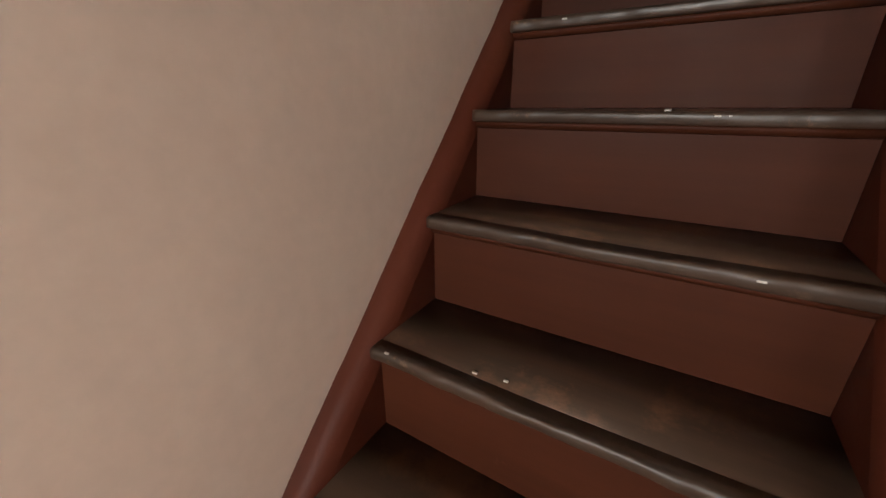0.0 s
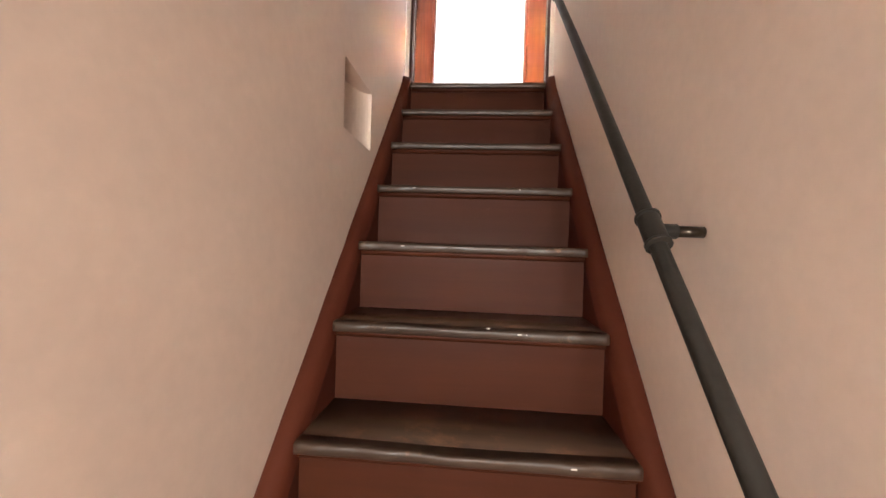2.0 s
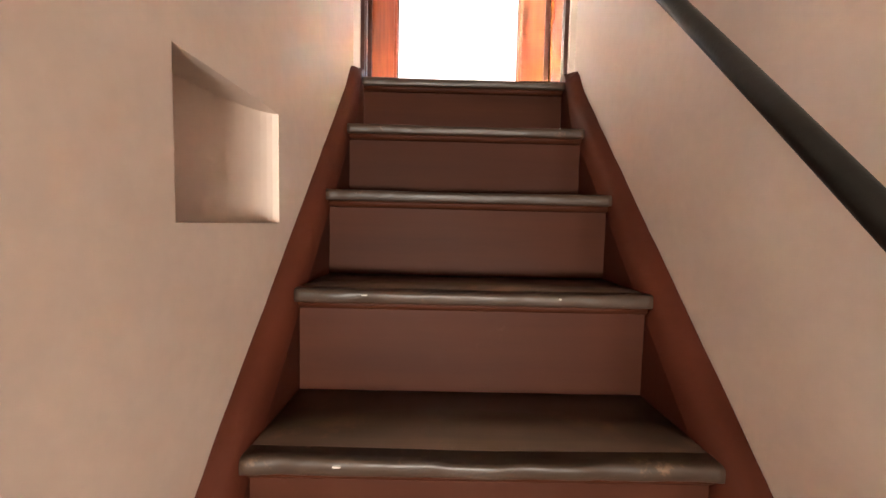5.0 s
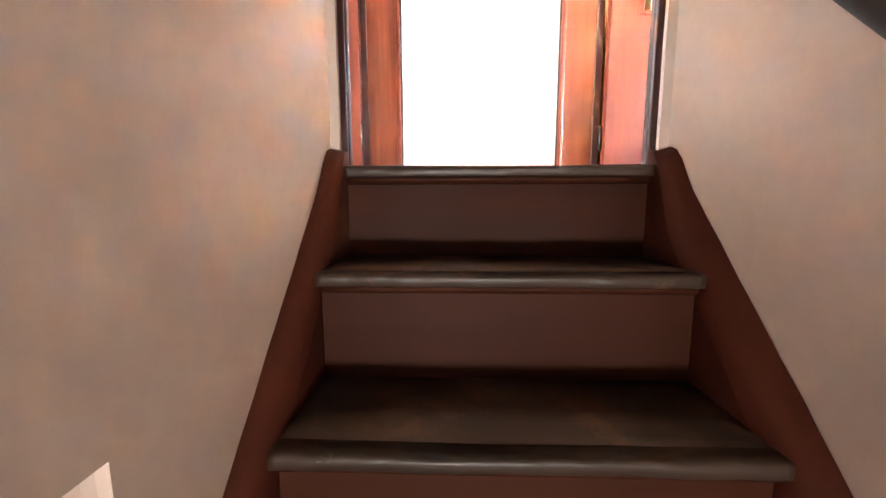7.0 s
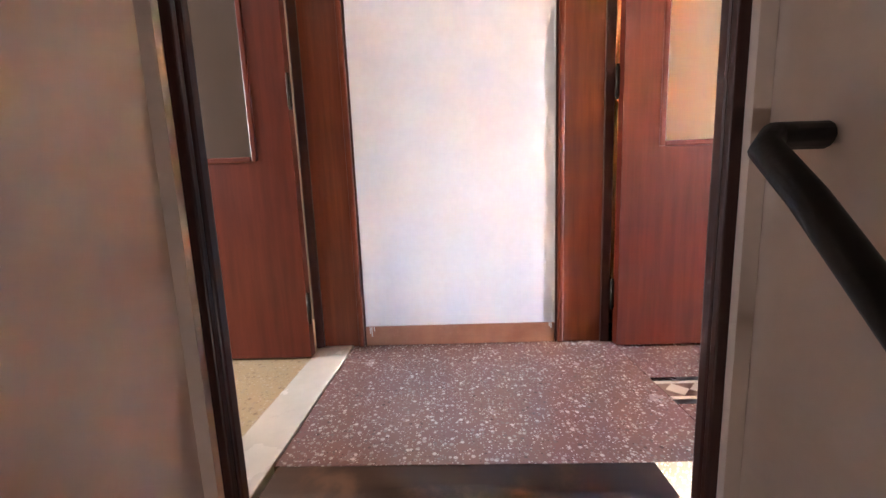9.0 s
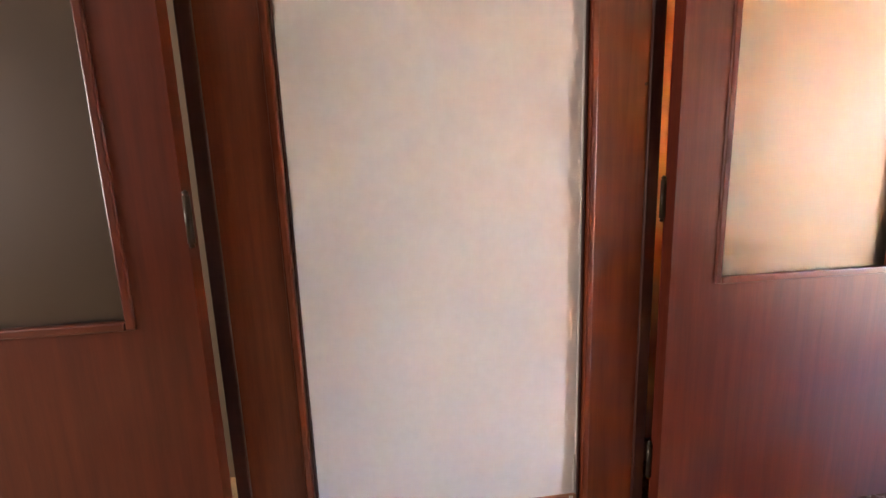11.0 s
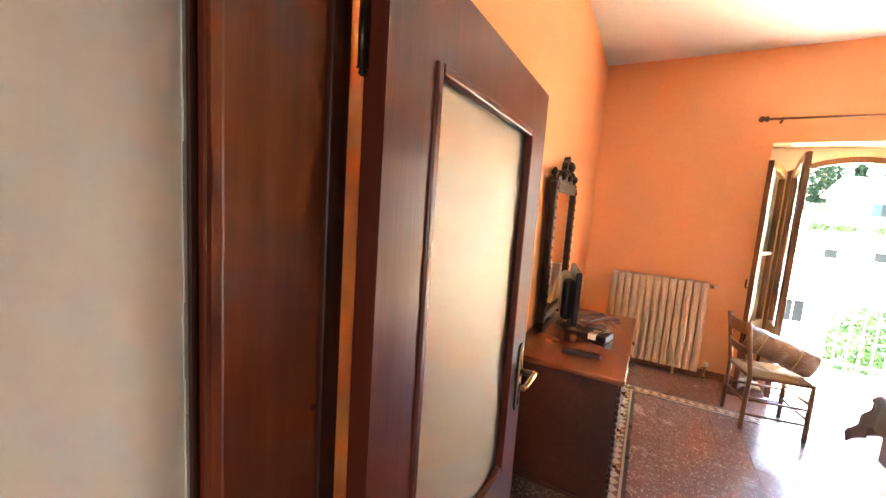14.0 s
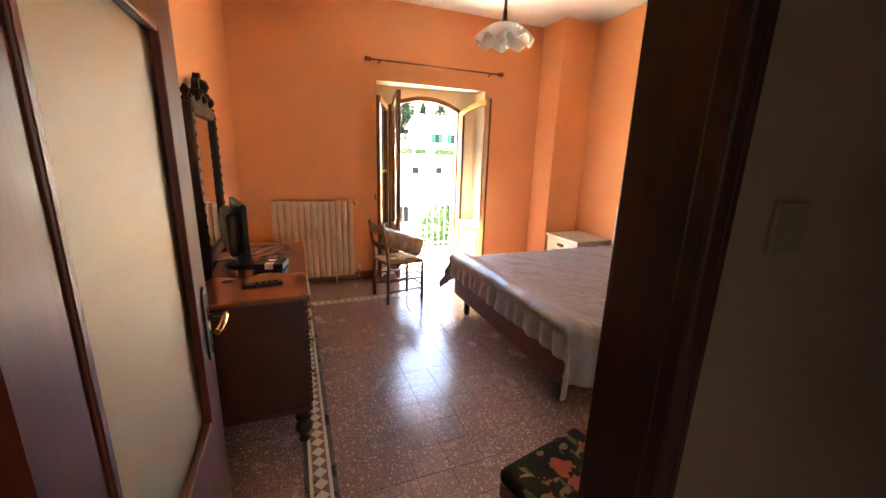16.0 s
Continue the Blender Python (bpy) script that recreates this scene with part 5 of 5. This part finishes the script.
part("cushion", box((-0.235, -0.215, 0.405), (0.235, 0.215, 0.468), 0.025, 4), M_TAPESTRY, st, "floral tapestry cushion")
part("apron", box((-0.228, -0.208, 0.345), (0.228, 0.208, 0.405), 0.004), M_BED, st)
for sx in (-1, 1):
    for sy in (-1, 1):
        part("leg", tube([(sx * 0.205, sy * 0.185, -0.004), (sx * 0.205, sy * 0.185, 0.345)], 0.020, 12, 1.25), M_BED, st)

# light switch on the stairwell wall
sw = thing("light_switch", "small aged plastic light switch on the stairwell wall", "light switch", (XR, -0.15, 1.46), world=True)
part("plate", box((XR - 0.009, -0.19, 1.42), (XR - 0.0005, -0.11, 1.50), 0.003), M_SWITCH, sw)
part("rocker", box((XR - 0.013, -0.162, 1.435), (XR - 0.0095, -0.138, 1.485), 0.002), M_SWITCH, sw)

# ---- skirtings of the bedroom ----
H = 0.085
structure("baseboard_north", box((ROOM_X0 + 0.005, ROOM_Y1 - 0.012, -0.004), (ROOM_X1 - 0.001, ROOM_Y1 - 0.0005, H), 0.003), M_BASEBOARD, "brown skirting of the bedroom", "baseboard")
structure("baseboard_east_a", box((ROOM_X1 - 0.012, WIN_Y1 + 0.001, -0.004), (ROOM_X1 - 0.0005, ROOM_Y1 - 0.013, H), 0.003), M_BASEBOARD, "brown skirting of the bedroom", "baseboard")
structure("baseboard_east_b", box((ROOM_X1 - 0.012, -2.699, -0.004), (ROOM_X1 - 0.0005, WIN_Y0 - 0.001, H), 0.003), M_BASEBOARD, "brown skirting of the bedroom", "baseboard")
structure("baseboard_pilaster", box((4.348, ROOM_Y0 + 0.003, -0.004), (4.3595, -2.70, H), 0.003), M_BASEBOARD, "brown skirting of the pilaster", "baseboard")

# ---- outside ----
bal = thing("balcony", "stone balcony slab with a thin grey metal railing", "balcony", (5.7, -1.1, -0.05), world=True)
part("slab", box((5.135, -2.4, -0.16), (6.25, 0.2, -0.03), 0.01), M_STONE, bal)
part("top_rail", box((6.16, -2.38, 0.96), (6.20, 0.18, 0.985), 0.004), M_RAILING, bal)
part("bottom_rail", box((6.165, -2.38, 0.06), (6.195, 0.18, 0.08), 0.003), M_RAILING, bal)
for i in range(24):
    yy = -2.34 + i * 0.108
    part("baluster", box((6.175, yy, -0.03), (6.184, yy + 0.009, 0.961)), M_RAILING, bal)

GZ = -3.6


def ground_z(x, y):
    if x < 34:
        return GZ
    u = min(1.0, (x - 34) / 60.0)
    return GZ + 17 * (u * u * (3 - 2 * u)) + max(0, x - 94) * 0.03


bm = bmesh.new()
gx = [-400, -120, -40, -10, 5, 12, 20, 28, 34, 38, 42, 48, 54, 60, 68, 78, 94, 140, 240, 500]
gy = [-500, -200, -90, -50, -30, -18, -8, 0, 10, 25, 50, 100, 250, 500]
gv = [[bm.verts.new((x, y, ground_z(x, y) + (0.5 * noise.noise(Vector((x * 0.05, y * 0.05, 0))) if x > 30 else 0))) for y in gy] for x in gx]
for i in range(len(gx) - 1):
    for j in range(len(gy) - 1):
        bm.faces.new((gv[i][j], gv[i + 1][j], gv[i + 1][j + 1], gv[i][j + 1])).smooth = True
bmesh.ops.recalc_face_normals(bm, faces=bm.faces)
structure("ground", bm, M_GRASS, "dry grass and pale earth sloping up to a hill", "ground")


def house(label, x, y, w, dpt, eave, ridge, wallmat, cols, rows, z0, winw=0.9, winh=1.3, shutters=False):
    """A house whose front faces -x; roof ridge along y; each window with frame, pane and sill."""
    base = ground_z(x, y)
    h = thing("house", label, "house", (x, y, base), group="houses across the valley", world=True)
    part("wall", box((x, y - w / 2, base - 1.5), (x + dpt, y + w / 2, eave)), wallmat, h)
    o = 0.45
    part("roof", add_prism(bmesh.new(), [(x - o, y - w / 2 - o, eave - 0.1), (x + dpt / 2, y - w / 2 - o, ridge), (x + dpt + o, y - w / 2 - o, eave - 0.1), (x + dpt + o, y - w / 2 - o, eave + 0.08), (x + dpt / 2, y - w / 2 - o, ridge + 0.2), (x - o, y - w / 2 - o, eave + 0.08)], (0, w + 2 * o, 0)), M_ROOF, h)
    for r in range(rows):
        for c in range(cols):
            yc = y - w / 2 + w * (c + 0.5) / cols
            zc = z0 - r * 2.9
            wd = part("window", box((x - 0.06, yc - winw / 2 - 0.08, zc - 0.08), (x - 0.005, yc + winw / 2 + 0.08, zc + winh + 0.08)), M_FACADE2, h)
            part("pane", box((x - 0.075, yc - winw / 2, zc), (x - 0.061, yc + winw / 2, zc + winh)), M_PANE, wd)
            part("sill", box((x - 0.2, yc - winw / 2 - 0.15, zc - 0.2), (x - 0.065, yc + winw / 2 + 0.15, zc - 0.09)), M_STONE, wd)
            if shutters:
                for s in (-1, 1):
                    part("shutter", box((x - 0.11, yc + s * (winw * 0.78) - 0.28, zc), (x - 0.065, yc + s * (winw * 0.78) + 0.28, zc + winh)), M_SHUTTER, wd, "green shutter")
    return h


house("cream house with green shutters and a low tiled roof", 46, -22, 13, 9, 5.4, 6.8, M_FACADE2, 6, 3, 3.2, 0.7, 1.1, shutters=True)
house("long pale yellow house with a row of small windows", 32, -10.5, 22, 6, 1.5, 2.4, M_FACADE, 10, 2, -0.2, 0.6, 0.8)
house("white house on the slope with a tiled roof", 58, -8, 12, 9, 5.0, 6.2, M_FACADE2, 4, 3, 2.4)
house("low white house with a pale gable roof", 21, -6.6, 5.5, 5, -0.75, 0.25, M_FACADE2, 2, 1, -2.2, 0.7, 0.9)


def foliage(kind, label, x, y, base, height, radius, mat, n, cone, seed, trunk_h):
    """A tapered trunk with limbs, and a crown of many small leaf clumps with gaps."""
    rng = random.Random(seed)
    t = thing(kind, label, "tree" if kind != "bush" else "bush", (x, y, base), group="trees outside", world=True)
    tr = tube([(x, y, base - 0.3), (x + 0.05 * height * 0.1, y, base + height * 0.5), (x, y + 0.02 * height, base + height * 0.92)], 0.028 * height + 0.02, 8, 0.2)
    for i in range(7):
        a = rng.uniform(0, 6.28)
        h = base + trunk_h + (height * 0.85 - trunk_h) * i / 7
        ln = radius * (1 - (h - base) / height if cone else 0.8)
        add_tube(tr, [(x, y, h), (x + math.cos(a) * ln * 0.5, y + math.sin(a) * ln * 0.5, h + ln * 0.2), (x + math.cos(a) * ln, y + math.sin(a) * ln, h + ln * (0.1 if cone else 0.5))], 0.010 * height, 5, 0.3)
    part("trunk", tr, M_BARK, t)
    verts, faces = [], []
    for i in range(n):
        u = rng.random()
        a = rng.uniform(0, 6.28)
        if cone:
            hh = trunk_h + (height - trunk_h) * (u ** 1.3)
            rr = radius * (1 - (hh - trunk_h) / (height - trunk_h)) * (0.35 + 0.65 * rng.random()) * (0.75 + 0.25 * math.sin(hh * 9 / height * 3))
        else:
            ph = math.acos(rng.uniform(-0.8, 1))
            k = 0.55 + 0.45 * rng.random() ** 0.5
            lump = 0.8 + 0.35 * noise.noise(Vector((math.cos(a) * 2 + seed, math.sin(a) * 2, ph * 2)))
            hh = trunk_h + (height - trunk_h) * (0.45 + 0.5 * math.cos(ph) * k * lump)
            rr = radius * math.sin(ph) * k * lump
        c = Vector((x + rr * math.cos(a), y + rr * math.sin(a), base + hh))
        s = radius * rng.uniform(0.06, 0.13)
        d1 = Vector((rng.gauss(0, 1), rng.gauss(0, 1), rng.gauss(0, 1))).normalized()
        d2 = d1.cross(Vector((rng.gauss(0, 1), rng.gauss(0, 1), rng.gauss(0, 1)))).normalized()
        k = len(verts)
        verts += [c - d1 * s, c + d2 * s * 0.5, c + d1 * s, c - d2 * s * 0.5]
        faces.append((k, k + 1, k + 2, k + 3))
    me = bpy.data.meshes.new("crown")
    me.from_pydata([v - Vector((x, y, base)) for v in verts], [], faces)
    me.materials.append(mat)
    ob = new("crown", me)
    ob.parent = t
    return t


rng = random.Random(4)
for i, yy in enumerate((-10.5, -12.6, -14.2, -15.6, -17.1, -18.9, -21.5, -24.5, -28.5, -33, -6)):
    xx = 64 + rng.uniform(-3, 4)
    foliage("conifer", "dark green conifer on the hill behind the houses", xx, yy, ground_z(xx, yy), rng.uniform(8, 11) - (3.5 if yy < -19 else 0), rng.uniform(1.7, 2.4), M_PINE, 2200, True, 20 + i, 1.0)
for i, (xx, yy, hh, rr) in enumerate(((15.5, -5.1, 3.5, 0.85), (17.0, -6.6, 3.3, 1.0), (13.0, -4.9, 1.5, 0.6), (12.0, -3.9, 0.9, 0.6))):
    foliage("bush", "round green leafy bush in the garden below", xx, yy, GZ, hh, rr, M_LEAF, 1400, False, 50 + i, 0.4)
for i, yy in enumerate((-16.2, -14.6, -12.2, -11.4, -9.6, -8.4)):
    foliage("bush", "low green shrub along the roof terrace", 31.2, yy, 1.5, 0.8, 0.65, M_LEAF, 1100, False, 70 + i, 0.1)

# ---- floor tiles and patterned border, last ----
TILE, GAP = 0.185, 0.0014
BYI, BYO = 0.432, 0.583          # inner and outer edge of the border along the north wall
BXI, BXO = 3.955, 4.106          # the same along the east wall
floor = tagged(new("floor_bedroom"), "polished reddish terrazzo tile floor with a diamond border", "floor", kind="structure")


def tile_mesh(name, w, d, mat, top=0.0):
    bm = box((0, 0, -0.0055), (w, d, top), 0.0)
    for v in bm.verts:
        if v.co.z > -0.002:
            v.co.x += 0.0006 if v.co.x < w / 2 else -0.0006
            v.co.y += 0.0006 if v.co.y < d / 2 else -0.0006
    me = bpy.data.meshes.new(name)
    bm.to_mesh(me)
    bm.free()
    me.materials.append(mat)
    return me


def lay(name, me, x, y, z=0.0, rz=0.0):
    ob = new(name, me)
    ob.parent = floor
    ob.matrix_basis = pose(x, y, z, 0, 0, rz)
    return ob


sq = tile_mesh("tile", TILE - GAP, TILE - GAP, M_FLOOR)
rest = bmesh.new()
laid = 0
rng = random.Random(9)
cols = int((BXI - ROOM_X0 - 0.01) / TILE)
rows = int((BYI - ROOM_Y0) / TILE)
for j in range(rows):
    for i in range(cols):
        x, y = BXI - (i + 1) * TILE + GAP / 2, BYI - (j + 1) * TILE + GAP / 2
        if laid < 300:
            lay("tile", sq, x + rng.uniform(-0.0007, 0.0007), y + rng.uniform(-0.0007, 0.0007), rng.uniform(-0.0004, 0.0003))
            laid += 1
        else:
            add_box(rest, (x, y, -0.0055), (x + TILE - GAP, y + TILE - GAP, 0.0))
xe = BXI - cols * TILE
add_box(rest, (ROOM_X0 + 0.007, ROOM_Y0, -0.0055), (xe - GAP, BYI - GAP, -0.0002))
add_box(rest, (xe, ROOM_Y0, -0.0055), (BXI - GAP, BYI - rows * TILE - GAP, -0.0002))
# plain outer zone along the walls
for k in range(11):
    add_box(rest, (ROOM_X0 + 0.007 + k * 0.385, BYO + GAP, -0.0055), (ROOM_X0 + 0.005 + (k + 1) * 0.385, ROOM_Y1, -0.0002))
for k in range(10):
    add_box(rest, (BXO + GAP, ROOM_Y0 + k * 0.38, -0.0055), (ROOM_X1 + 0.004, ROOM_Y0 + (k + 1) * 0.38 - GAP, -0.0002))
ob = finish("outer_tiles", rest, M_FLOOR)
ob.parent = floor
tagged(ob, "terrazzo tiles along the walls", kind="stuff")
bands = ((0.0, 0.022, M_BORDER_BLACK), (0.023, 0.039, M_BORDER_CREAM), (0.040, 0.111, M_BORDER_BROWN), (0.112, 0.128, M_BORDER_CREAM), (0.129, 0.151, M_BORDER_BLACK))
for a, b, m in bands:
    o = finish("border_strip", box((ROOM_X0 + 0.007, BYI + a, -0.0055), (BXI + b - 0.0005, BYI + b, 0.0)), m)
    o.parent = floor
    o = finish("border_strip", box((BXI + a, ROOM_Y0, -0.0055), (BXI + b, BYI + a - 0.0005, 0.0)), m)
    o.parent = floor
half = 0.0345
bm = bmesh.new()
add_prism(bm, [(-half, 0, -0.002), (0, -half, -0.002), (half, 0, -0.002), (0, half, -0.002)], (0, 0, 0.0035))
dm = bpy.data.meshes.new("diamond_tile")
bm.to_mesh(dm)
bm.free()
dm.materials.append(M_BORDER_CREAM)
for k in range(48):
    lay("diamond_tile", dm, ROOM_X0 + 0.05 + k * 0.0715, BYI + 0.0755)
for k in range(50):
    lay("diamond_tile", dm, BXI + 0.0755, BYI - 0.02 - k * 0.0715)
